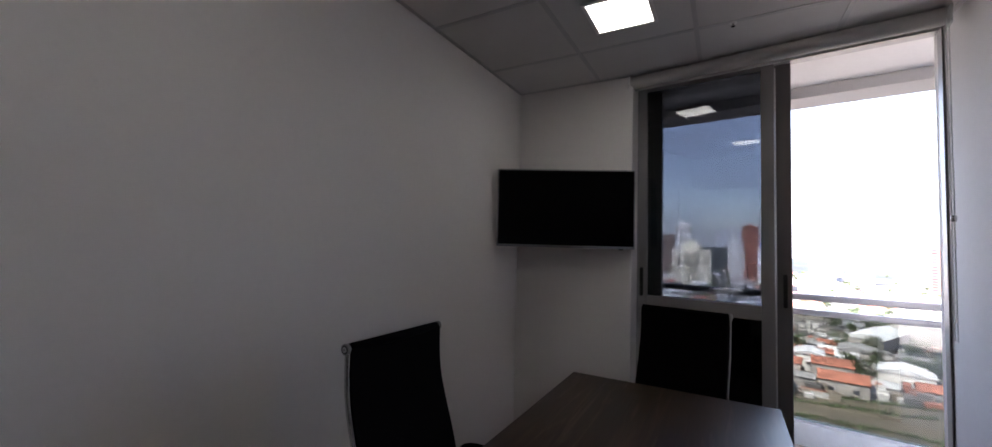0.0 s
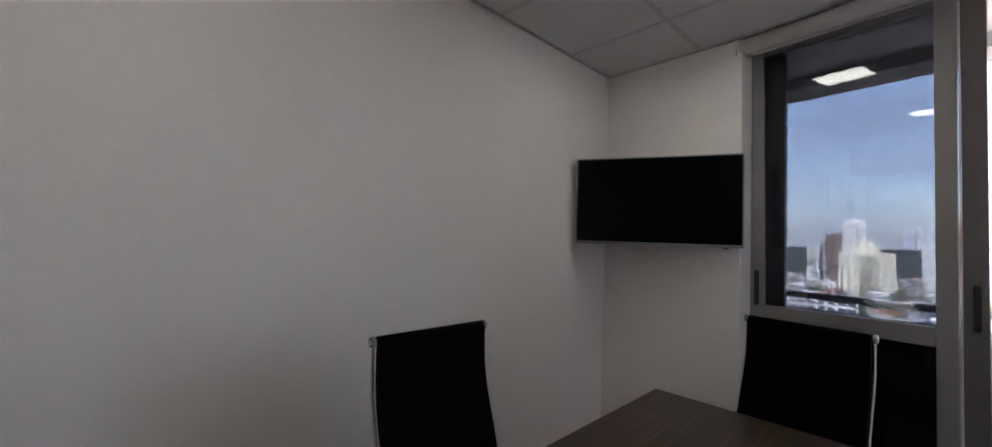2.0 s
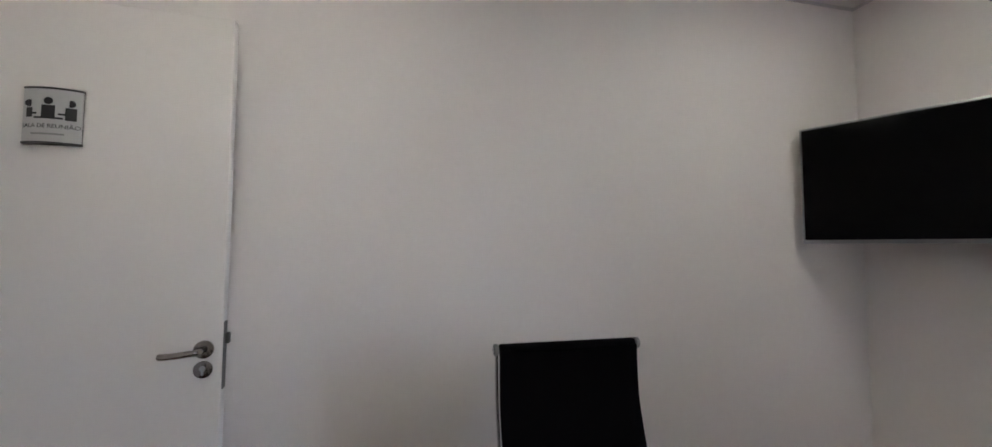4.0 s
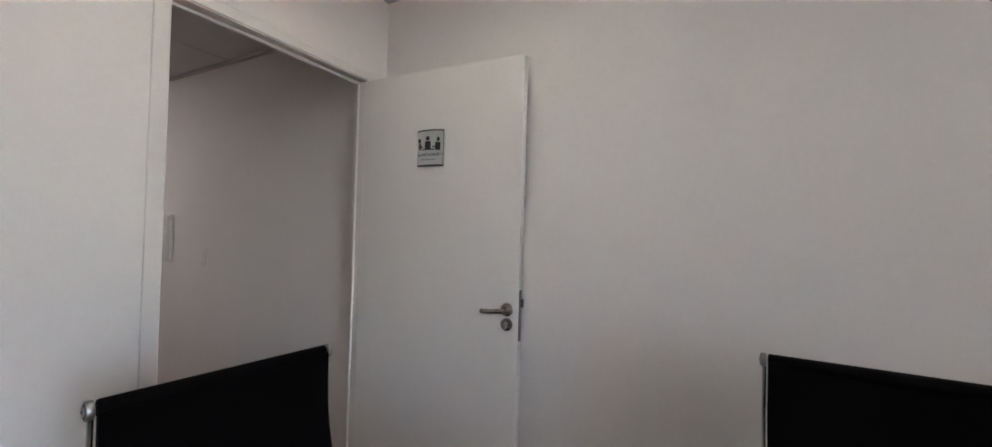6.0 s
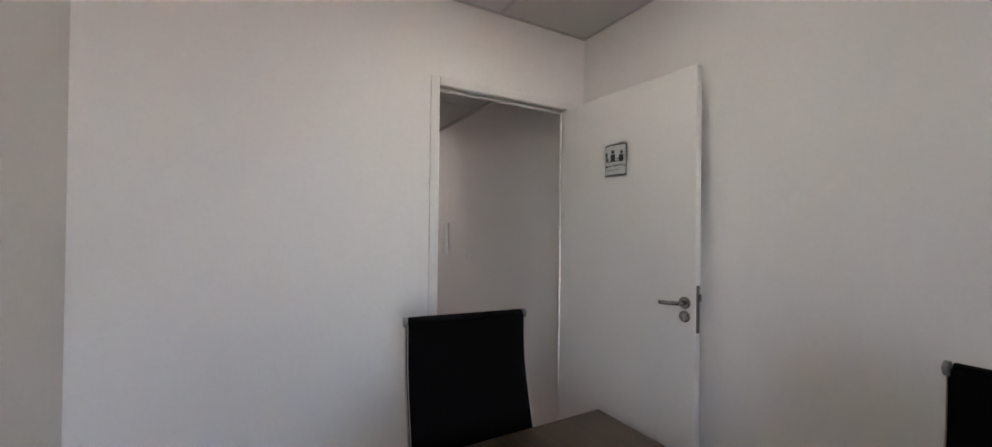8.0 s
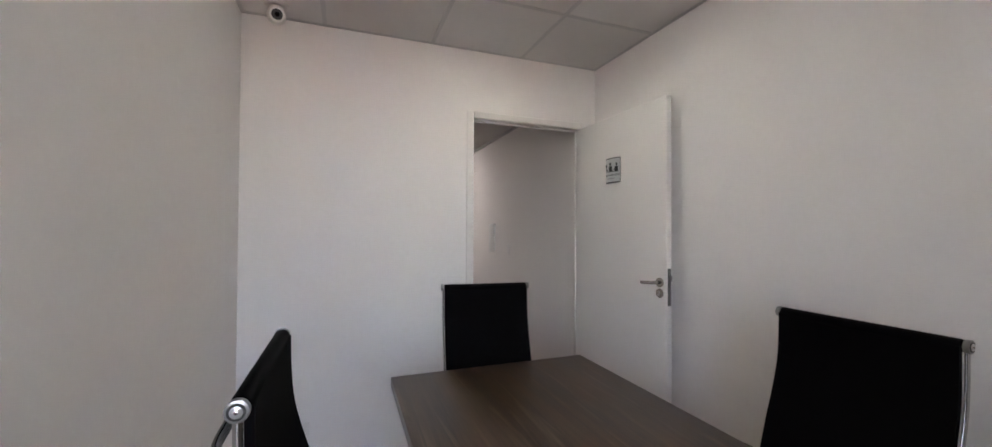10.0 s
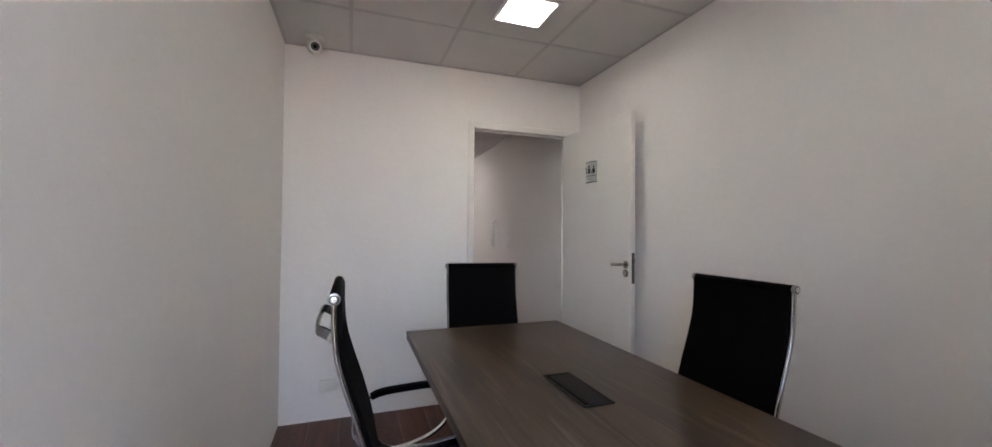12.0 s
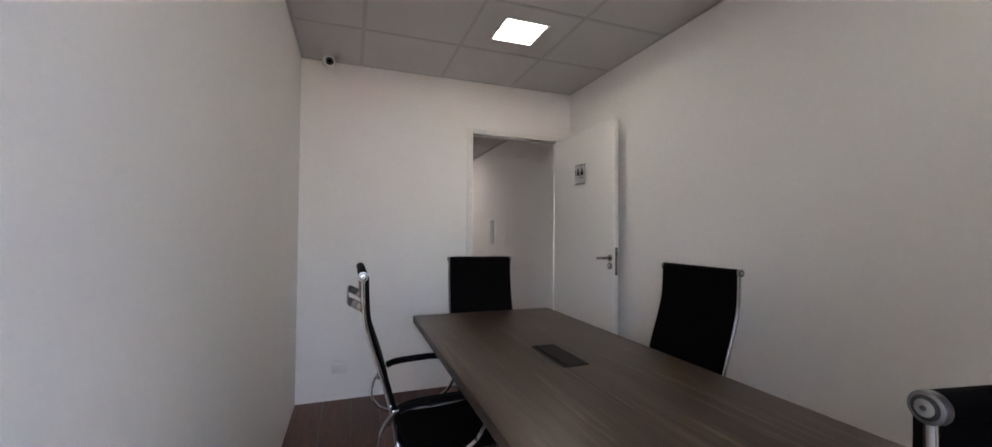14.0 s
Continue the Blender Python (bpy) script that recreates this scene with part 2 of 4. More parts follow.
def sweep(points, outline, closed=False, side=(1, 0, 0)):
    """A bar along points; outline: (across, out) pairs, where across lies along side."""
    bm = bmesh.new()
    pts = [Vector(p) for p in points]
    n = len(pts)
    rings = []
    side = Vector(side).normalized()
    for i, p in enumerate(pts):
        a = pts[i - 1] if (i or closed) else pts[i]
        b = pts[(i + 1) % n] if (i < n - 1 or closed) else pts[i]
        d = (b - a).normalized()
        s = (side - d * side.dot(d)).normalized()
        o = d.cross(s)
        rings.append([bm.verts.new(p + s * u + o * v) for u, v in outline])
    k = len(outline)
    for i in range(n if closed else n - 1):
        r, q = rings[i], rings[(i + 1) % n]
        for j in range(k):
            bm.faces.new((r[j], r[(j + 1) % k], q[(j + 1) % k], q[j]))
    if not closed:
        bm.faces.new(rings[0][::-1])
        bm.faces.new(rings[-1])
    bmesh.ops.recalc_face_normals(bm, faces=bm.faces)
    return bm


def ring(r, k=10):
    return [(r * math.cos(2 * math.pi * i / k), r * math.sin(2 * math.pi * i / k)) for i in range(k)]


def flat(w, h, c=0.0015):
    w, h = w / 2, h / 2
    return [(-w + c, -h), (w - c, -h), (w, -h + c), (w, h - c), (w - c, h), (-w + c, h), (-w, h - c), (-w, -h + c)]


def smooth_path(points, per=6, closed=False):
    """Catmull-Rom through points."""
    p = [Vector(q) for q in points]
    n = len(p)
    out = []
    for i in range(n if closed else n - 1):
        a, b, c, d = (p[(i + k) % n] if closed else p[min(max(i + k, 0), n - 1)] for k in (-1, 0, 1, 2))
        for s in range(per):
            t = s / per
            out.append(0.5 * (2 * b + (c - a) * t + (2 * a - 5 * b + 4 * c - d) * t * t + (3 * b - a - 3 * c + d) * t ** 3))
    if not closed:
        out.append(p[-1])
    return out


def mesh_of(name, bm, material, angle=38):
    me = bpy.data.meshes.new(name)
    bm.normal_update()
    for f in bm.faces:
        f.smooth = True
    for e in bm.edges:
        e.smooth = not (len(e.link_faces) == 2 and e.calc_face_angle(0) > radians(angle))
    bm.to_mesh(me)
    bm.free()
    me.materials.append(material)
    return me


def part(name, bm, material, parent, label=""):
    ob = new(name, mesh_of(name, bm, material))
    ob.parent = parent
    return tagged(ob, label) if label else ob


def piece(name, me, parent, m=None):
    ob = new(name, me)
    ob.parent = parent
    if m is not None:
        ob.matrix_basis = m
    return ob


def thing(name, m, label, category, group=""):
    ob = new(name)
    ob.empty_display_size = 0.1
    ob.matrix_basis = m
    return tagged(ob, label, category, group)


def setting(name, bm, material, label, category):
    return tagged(new(name, mesh_of(name, bm, material)), label, category, "", "structure")


# ---- room shell ----
XW, YS, H = -2.262, -3.472, 2.55
YG = -3.55           # room face of the window frame, before the front is turned
DX0, DX1, DZ = -0.965, -0.110, 2.128    # door opening
WX0 = -0.79          # window's jamb
# the glazed front stands askew to the room: what belongs to it is built square and then turned
FRONT = pose(-0.80, -3.665, 0, 0, 0, -7.5) @ Matrix.Translation((-WX0, -YG, 0))
TH = 0.14

b = box((0, -3.92, 0), (TH, 0, H + 0.1))
setting("wall_east", b, WALL, "plain off-white painted long wall", "wall")
b = box((XW - TH, -3.58, 0), (XW, 0, H + 0.1))
setting("wall_west", b, WALL, "plain off-white painted side wall", "wall")
b = bmesh.new()
add_box(b, (XW - TH, 0, 0), (DX0, 0.07, H + 0.1))
add_box(b, (DX0, 0, DZ), (DX1, 0.07, H + 0.1))
add_box(b, (DX1, 0, 0), (TH, 0.07, H + 0.1))
setting("wall_north", b, WALL, "off-white painted wall with an open doorway", "wall")
b = box((-0.818, -3.74, 0), (0, YS, H + 0.1), 0.004, 1)
setting("wall_south", b, WALL, "off-white wall pier beside the tall window", "wall")
b = box((XW - 0.10, YG - 0.10, 2.562), (-0.60, YG - 0.004, H + 0.21))
setting("wall_lintel", b, WALL, "off-white lintel over the window", "wall").matrix_basis = FRONT
b = box((XW + 0.002, YG - 0.02, H + 0.004), (-0.70, YG + 0.30, H + 0.02))
setting("ceiling_niche", b, TILE, "grey-white ceiling strip over the window", "ceiling").matrix_basis = FRONT

# floor slab; planks are laid on it at the end of the file
b = bmesh.new()
add_box(b, (XW - TH, -3.565, -0.25), (TH, 0.07, -0.012))
add_box(b, (-1.55, 0.0705, -0.25), (TH, 4.3, -0.012))
floor = setting("floor", b, FLOOR, "dark reddish-brown wood laminate plank floor", "floor")

# ceiling: boards in a metal grid
GX = [0.0, -0.597, -1.213, -1.842, XW]
GY = [0.0, -0.600, -1.208, -1.816, -2.424, -3.025, YS - 0.02]
b = bmesh.new()
for i in range(len(GX) - 1):
    for j in range(len(GY) - 1):
        add_box(b, (GX[i + 1] + 0.006, GY[j + 1] + 0.006, H), (GX[i] - 0.006, GY[j] - 0.006, H + 0.012), 0.002, 1)
add_box(b, (XW - TH, YS - 0.05, H + 0.10), (TH, 0.07, H + 0.22))
ceiling = setting("ceiling", b, TILE, "grey-white suspended ceiling of square mineral boards", "ceiling")
b = bmesh.new()
for x in GX[1:-1]:
    add_box(b, (x - 0.012, YS - 0.02, H - 0.003), (x + 0.012, 0, H + 0.004), 0.001, 1)
for j, y in enumerate(GY[1:-1]):
    for i in range(len(GX) - 1):
        add_box(b, (GX[i + 1] + (0.0125 if i < len(GX) - 2 else 0), y - 0.012, H - 0.003), (GX[i] - (0.0125 if i else 0), y + 0.012, H + 0.004), 0.001, 1)
part("ceiling_grid", b, TBAR, ceiling, "grey metal ceiling bars")
b = bmesh.new()
add_box(b, (-0.020, YS, H - 0.006), (0, 0, H - 0.0035))
add_box(b, (XW, YS - 0.02, H - 0.006), (XW + 0.020, 0, H - 0.0035))
add_box(b, (XW + 0.0205, -0.020, H - 0.006), (-0.0205, 0, H - 0.0035))
add_box(b, (-0.818, YS, H - 0.006), (-0.0205, YS + 0.020, H - 0.0035))
part("ceiling_edge_trim", b, TBAR, ceiling)

# ---- corridor behind the doorway ----
CX, CH = -0.05, 2.45
b = box((CX, 0.07, 0), (CX + 0.12, 4.2, CH + 0.2))
setting("wall_corridor_east", b, WALL, "plain off-white corridor wall", "wall")
b = box((-1.55, 0.07, 0), (-1.43, 4.2, CH + 0.2))
setting("wall_corridor_west", b, WALL, "plain off-white corridor wall", "wall")
b = box((-1.55, 4.2, 0), (CX + 0.12, 4.32, CH + 0.2))
setting("wall_corridor_end", b, WALL, "plain off-white wall closing the corridor", "wall")
b = bmesh.new()
for j in range(7):
    y0 = 0.07 + j * 0.62
    for x0, x1 in ((-1.43, -0.67), (-0.655, CX)):
        add_box(b, (x0 + 0.005, y0 + 0.005, CH), (x1 - 0.005, min(y0 + 0.615, 4.2), CH + 0.012), 0.002, 1)
add_box(b, (-1.55, 0.07, CH + 0.03), (CX, 4.2, CH + 0.15))
cc = setting("ceiling_corridor", b, TILE, "grey-white suspended corridor ceiling", "ceiling")
b = bmesh.new()
add_box(b, (CX - 0.022, 0.07, CH - 0.022), (CX, 4.2, CH - 0.002))
part("ceiling_edge_trim", b, TBAR, cc, "grey shadow-gap trim")

# ---- door ----
def door_frame():
    b = bmesh.new()
    # lining
    add_box(b, (DX0 - 0.001, -0.004, 0), (DX0 + 0.030, 0.074, DZ - 0.031), 0.002, 1)
    add_box(b, (DX1 - 0.026, -0.004, 0), (DX1 + 0.001, 0.074, DZ - 0.031), 0.002, 1)
    add_box(b, (DX0 - 0.001, -0.004, DZ - 0.030), (DX1 + 0.001, 0.074, DZ + 0.001), 0.002, 1)
    fr = setting("door_frame", b, DOOR, "white lacquered wooden door frame", "door frame")
    b = bmesh.new()
    add_box(b, (DX0 - 0.020, -0.012, 0), (DX0 + 0.027, -0.0045, DZ + 0.016), 0.003, 1)
    add_box(b, (DX0 + 0.0275, -0.012, DZ - 0.027), (DX1 - 0.0245, -0.0045, DZ + 0.016), 0.003, 1)
    add_box(b, (DX1 - 0.024, -0.012, 0), (DX1 + 0.016, -0.0045, DZ + 0.016), 0.003, 1)
    part("casing", b, DOOR, fr)
    b = bmesh.new()
    add_box(b, (DX0 + 0.0305, 0.036, 0), (DX0 + 0.042, 0.050, DZ - 0.043), 0.002, 1)
    add_box(b, (DX1 - 0.038, 0.036, 0), (DX1 - 0.0265, 0.050, DZ - 0.043), 0.002, 1)
    add_box(b, (DX0 + 0.0305, 0.036, DZ - 0.0425), (DX1 - 0.0265, 0.050, DZ - 0.0305), 0.002, 1)
    part("door_stop", b, DOOR, fr)


door_frame()


LOCK_STEEL = mat("lock_steel", (0.11, 0.105, 0.10), 0.4, metal=0.5, vary=0.06, scale=20, fine=200)


def door_leaf():
    """Leaf hinged at the origin; it runs along local -y, its visible face looks to local -x."""
    W, HT, T = 0.815, 2.093, 0.036
    d = tagged(new("door_1"), "white lacquered door leaf standing open against the wall", "door", "", "structure")
    d.matrix_basis = pose(-0.150, -0.016, 0, 0, 0, 2.5)
    part("leaf", box((0, -W, 0.008), (T, 0, HT), 0.002, 1), DOOR, d)
    y = -W + 0.045
    ros = part("handle_rose", cyl(0.026, 0.009, (-0.0045, y, 1.087), "x", 36, bevel=0.002), HANDLE, d, "round polished chrome rose")
    pts = smooth_path([(-0.006, y, 1.087), (-0.030, y, 1.087), (-0.046, y + 0.006, 1.087), (-0.052, y + 0.024, 1.086),
                       (-0.052, y + 0.050, 1.083), (-0.050, y + 0.082, 1.081), (-0.046, y + 0.092, 1.081)], 5)
    part("lever", sweep(pts, [(0.011 * u / 0.01, v) for u, v in ring(0.0085, 12)], side=(0, 0, 1)), HANDLE, d, "polished chrome lever")
    key = part("keyhole_rose", cyl(0.025, 0.008, (-0.004, y, 1.029), "x", 36, bevel=0.002), HANDLE, d, "round chrome keyhole cover")
    b = cyl(0.008, 0.003, (-0.0095, y, 1.033), "x", 20)
    add_box(b, (-0.011, y - 0.003, 1.014), (-0.008, y + 0.003, 1.030))
    part("lock_cylinder", b, STEEL, key)
    lock = part("lock_plate", box((0.006, -W - 0.0025, 0.965), (T - 0.006, -W - 0.0002, 1.165), 0.001, 1), LOCK_STEEL, d, "steel lock plate on the door edge")
    part("latch", box((0.010, -W - 0.014, 1.098), (T - 0.010, -W - 0.003, 1.130), 0.002, 1), LOCK_STEEL, d)
    return d


leaf = door_leaf()


def text_mesh(words, size):
    c = bpy.data.curves.new("words", "FONT")
    c.body, c.size, c.align_x, c.align_y = words, size, "CENTER", "CENTER"
    c.extrude = 0.0003
    ob = new("words", c)
    me = bpy.data.meshes.new_from_object(ob.evaluated_get(bpy.context.evaluated_depsgraph_get()))
    bpy.data.objects.remove(ob)
    bpy.data.curves.remove(c)
    return me


def door_sign():
    """Bowed plate holder; local x across the plate, z up, it faces -y."""
    s = thing("door_sign", leaf.matrix_basis @ pose(-0.0015, -0.385, 1.745, 0, 0, -90), "curved silver room sign with black symbols", "sign")
    w, h, bow = 0.066, 0.073, 0.016

    def depth(x):
        return -0.006 - bow * (1 - (x / w) ** 2)

    def shell(z0, z1, lift, thick, x0=-w, x1=w, n=14):
        b = bmesh.new()
        cols = []
        for i in range(n + 1):
            x = x0 + (x1 - x0) * i / n
            d = depth(x) - lift
            cols.append([b.verts.new((x, d, z0)), b.verts.new((x, d, z1)), b.verts.new((x, d + thick, z1)), b.verts.new((x, d + thick, z0))])
        for p, q in zip(cols, cols[1:]):
            for k in range(4):
                b.faces.new((p[k], p[(k + 1) % 4], q[(k + 1) % 4], q[k]))
        b.faces.new(cols[0][::-1])
        b.faces.new(cols[-1])
        bmesh.ops.recalc_face_normals(b, faces=b.faces)
        return b

    part("plate", shell(-h, h, 0, 0.004), SIGN_FACE, s)
    part("top_edge", shell(h, h + 0.005, 0.002, 0.012), BLACK_PLASTIC, s, "black upper rim")
    part("bottom_edge", shell(-h - 0.005, -h, 0.002, 0.012), BLACK_PLASTIC, s, "black lower rim")
    part("backing", box((-w, -0.006, -h - 0.005), (w, 0.001, h + 0.005), 0.001, 1), BLACK_PLASTIC, s)
    # symbol: three rounded blocks with dots round a bar
    for x, z0, z1, ww in ((-0.047, 0.004, 0.024, 0.008), (-0.002, 0.004, 0.032, 0.015), (0.045, -0.001, 0.028, 0.011)):
        part("symbol_block", shell(z0 - 0.010, z1 - 0.004, 0.0008, 0.0006, x - ww, x + ww, 5), INK, s)
        part("symbol_dot", cyl(0.0098, 0.0014, (x, depth(x) - 0.0006, z1 + 0.008), "y", 20), INK, s)
    part("symbol_bar", shell(-0.0095, -0.0045, 0.0008, 0.0006, -0.034, 0.030, 8), INK, s)
    part("symbol_arm", shell(0.002, 0.007, 0.0008, 0.0006, -0.041, -0.028, 3), INK, s)
    part("symbol_arm", shell(0.002, 0.007, 0.0008, 0.0006, 0.020, 0.036, 3), INK, s)
    me = text_mesh("SALA DE REUNIÃO", 0.0155)
    for v in me.vertices:
        x, y, z = v.co
        v.co = (x, depth(x) - 0.0008 - z, y - 0.030)
    me.materials.append(INK)
    piece("lettering", me, s)
    part("small_line", shell(-0.0535, -0.0490, 0.0006, 0.0005, -0.040, 0.034, 8), SIGN_INK2, s)


SIGN_INK2 = mat("sign_grey_ink", (0.22, 0.22, 0.22), 0.5, vary=0.05, scale=30, fine=90)
door_sign()


# ---- window ----
def window():
    w = tagged(new("window_1"), "tall grey aluminium sliding balcony window, one sash open", "window", "", "structure")
    w.matrix_basis = FRONT
    y0, y1 = YG - 0.105, YG
    zt = 2.56
    b = bmesh.new()
    add_box(b, (-0.811, y0, 0.0), (-0.760, y1, zt), 0.002, 1)
    add_box(b, (XW, y0, 0.0), (XW + 0.007, y1, zt), 0.002, 1)
    add_box(b, (XW + 0.0075, y0, zt - 0.035), (-0.8115, y1, zt), 0.002, 1)
    add_box(b, (XW + 0.0075, y0, 0.0), (-0.8115, y1, 0.035), 0.002, 1)
    part("window_frame", b, ALU, w)

    def sash(xl, xr, ya, yb, right_w, left_w, name, material, upper):
        # xl is the eastern end, xr the western end
        b = bmesh.new()
        add_box(b, (xl - left_w, ya, 0.04), (xl, yb, zt - 0.038), 0.003, 1)
        add_box(b, (xr, ya, 0.04), (xr + right_w, yb, zt - 0.038), 0.003, 1)
        for za, zb in ((0.04, 0.12), (1.020, 1.102), (zt - 0.075, zt - 0.038)):
            add_box(b, (xr + right_w + 0.0005, ya + 0.002, za), (xl - left_w - 0.0005, yb - 0.002, zb), 0.003, 1)
        s = part(name, b, material, w)
        ym = (ya + yb) / 2
        for za, zb, mt in ((0.1205, 1.0195, DARK_PANE), (1.1025, zt - 0.0755, upper)):
            xm, zm = (xr + right_w + xl - left_w) / 2, (za + zb) / 2
            wx, wz = (xl - left_w - xr - right_w) / 2 + 0.004, (zb - za) / 2 + 0.004
            g = part("pane", box((-wx, -0.003, -wz), (wx, 0.003, wz)), mt, s, "tinted glass pane")
            g.matrix_basis = pose(xm, ym, zm, -1.5, 0, 0.4)
        return s

    inner = sash(-0.813, -1.586, YG - 0.048, YG - 0.008, 0.066, 0.057, "sash", ALU, TINTED)
    outer = sash(-0.858, -1.665, YG - 0.098, YG - 0.058, 0.073, 0.095, "sash", ALU_SHADED, TINTED_COATED)

    def pull(x, yf, parent):
        b = box((x - 0.011, yf - 0.001, 1.098), (x + 0.011, yf + 0.006, 1.290), 0.008, 3)
        part("pull_handle", b, BLACK_PLASTIC, parent, "black recessed pull handle")

    pull(-0.838, YG - 0.008, inner)
    pull(-1.632, YG - 0.058, outer)
    part("brush_seal", box((-1.592, YG - 0.057, 0.05), (-1.5865, YG - 0.0485, 2.50)), WHITE_PLASTIC, w, "pale brush seal strip")


window()


def blind():
    bl = thing("roller_blind", FRONT.copy(), "rolled-up beige roller blind under the ceiling", "blind")
    y, z = YG + 0.165, 2.507
    part("roll", cyl(0.040, abs(XW - WX0) - 0.055, ((XW + WX0) / 2, y, z), "x", 40, bevel=0.002), BLIND, bl)
    part("bracket", box((WX0 - 0.018, y - 0.05, z - 0.046), (WX0 - 0.012, y + 0.044, z + 0.040), 0.002, 1), WHITE_PLASTIC, bl)
    part("bracket", box((XW + 0.010, y - 0.05, z - 0.046), (XW + 0.016, y + 0.044, z + 0.040), 0.002, 1), WHITE_PLASTIC, bl)
    part("bottom_bar", box((XW + 0.035, y - 0.048, z - 0.044), (WX0 - 0.035, y - 0.034, z - 0.018), 0.005, 2), BLIND, bl)
    part("back_rail", box((XW + 0.02, y - 0.058, z + 0.016), (WX0 - 0.02, y - 0.050, z + 0.040), 0.001, 1), ALU, bl)
    pts = [(XW + 0.022, y + 0.03, 2.49 - i * 0.06) for i in range(25)]
    part("chain", sweep(pts, ring(0.0022, 6)), WHITE_PLASTIC, bl, "thin bead chain")
    pts = [(XW + 0.022, y - 0.012, 2.49 - i * 0.06) for i in range(25)]
    part("chain", sweep(pts, ring(0.0022, 6)), WHITE_PLASTIC, bl)
    part("chain_joint", cyl(0.010, 0.028, (XW + 0.024, y + 0.03, 1.585), "z", 16, bevel=0.004), CHROME, bl, "small clear chain weight")


blind()


# ---- balcony ----
def balcony():
    y1 = YG - 0.105

    def front(name, bm, material, label, category):
        setting(name, bm, material, label, category).matrix_basis = FRONT

    front("balcony_floor", box((-9.5, YG - 1.34, -0.35), (-0.22, y1, -0.03)), STONE, "beige tiled balcony floor", "balcony")
    front("window_sill", box((XW + 0.01, y1 + 0.001, -0.20), (-0.70, YG + 0.08, -0.013)), STONE, "pale stone threshold under the window", "threshold")
    front("balcony_ceiling", box((-9.5, YG - 1.34, 2.675), (-0.22, y1, 2.90)), CONCRETE, "pale grey painted balcony ceiling", "ceiling")
    front("balcony_beam", box((-9.5, YG - 1.30, 2.588), (-0.404, YG - 1.0, 2.673), 0.004, 1), CONCRETE_MID, "grey painted edge beam of the balcony", "beam")
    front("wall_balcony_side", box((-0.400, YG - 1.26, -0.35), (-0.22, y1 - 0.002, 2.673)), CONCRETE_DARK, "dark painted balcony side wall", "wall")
    # added out of view: keeps western sky light off the room's east wall
    front("wall_sky_blocker", box((-3.00, YG - 1.26, -0.029), (-2.82, y1 - 0.002, 2.587)), CONCRETE_DARK, "unseen dark wall added to block sky light from the west", "wall")
    r = thing("balcony_railing", FRONT.copy(), "aluminium balcony railing with tinted glass infill", "railing")
    yr = YG - 1.15
    part("kerb", box((-2.815, yr - 0.06, -0.03), (-0.405, yr + 0.06, 0.140), 0.006, 2), WHITE_KERB, r, "white painted kerb")
    part("handrail", box((-2.815, yr - 0.032, 1.050), (-0.405, yr + 0.032, 1.100), 0.012, 3), RAIL, r)
    part("mid_rail", box((-2.815, yr - 0.022, 0.940), (-0.405, yr + 0.022, 0.984), 0.006, 2), RAIL, r)
    for x in (-0.43, -2.62, -2.795):
        part("post", box((x - 0.02, yr - 0.02, 0.140), (x + 0.02, yr + 0.02, 1.052), 0.004, 1), RAIL, r)
    for x0, x1 in ((-2.60, -0.452), (-2.775, -2.64)):
        g = part("pane", box((x0, yr - 0.004, 0.141), (x1, yr + 0.004, 0.941)), CLEAR, r, "tinted glass infill")
        g.visible_shadow = False
    return r


CONCRETE_MID = mat("balcony_mid_paint", (0.30, 0.285, 0.275), 0.8, vary=0.06, scale=1.6, fine=40, bump=0.2, bump_scale=90)
def building_shell():
    """The storeys of the office block below the room."""
    y1 = YG - 0.10

    def block(name, a, c, label):
        setting(name, box(a, c), CONCRETE, label, "building").matrix_basis = FRONT

    block("building_lower", (-14, y1, GROUND), (12, 7, -0.401), "plain grey lower storeys of the office block")


building_shell()
WHITE_KERB = mat("kerb_paint", (0.80, 0.78, 0.75), 0.7, vary=0.06, scale=4, fine=40)
balcony()


# ---- ceiling fittings ----
def panel_light(x, y, z, glow):
    p = thing("ceiling_light", pose(x, y, z), "square white recessed LED ceiling panel, switched on", "ceiling light", "ceiling lights")
    s = 0.152
    b = bmesh.new()
    for a, c in (((-s, -s), (s, -s + 0.020)), ((-s, s - 0.020), (s, s)), ((-s, -s + 0.0205), (-s + 0.020, s - 0.0205)), ((s - 0.020, -s + 0.0205), (s, s - 0.0205))):
        add_box(b, (a[0], a[1], -0.008), (c[0], c[1], -0.0005), 0.002, 1)
    part("frame", b, WHITE_PLASTIC, p)
    part("diffuser", box((-s + 0.0205, -s + 0.0205, -0.006), (s - 0.0205, s - 0.0205, -0.001)), glow, p)
    return p


light = panel_light(-0.905, -0.922, H, LAMP)
copy_thing(light, pose(-0.900, -2.705, H))
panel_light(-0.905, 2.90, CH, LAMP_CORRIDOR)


CAMERA_SHELL = mat("camera_shell", (0.62, 0.59, 0.55), 0.45, vary=0.05, scale=20, fine=120)


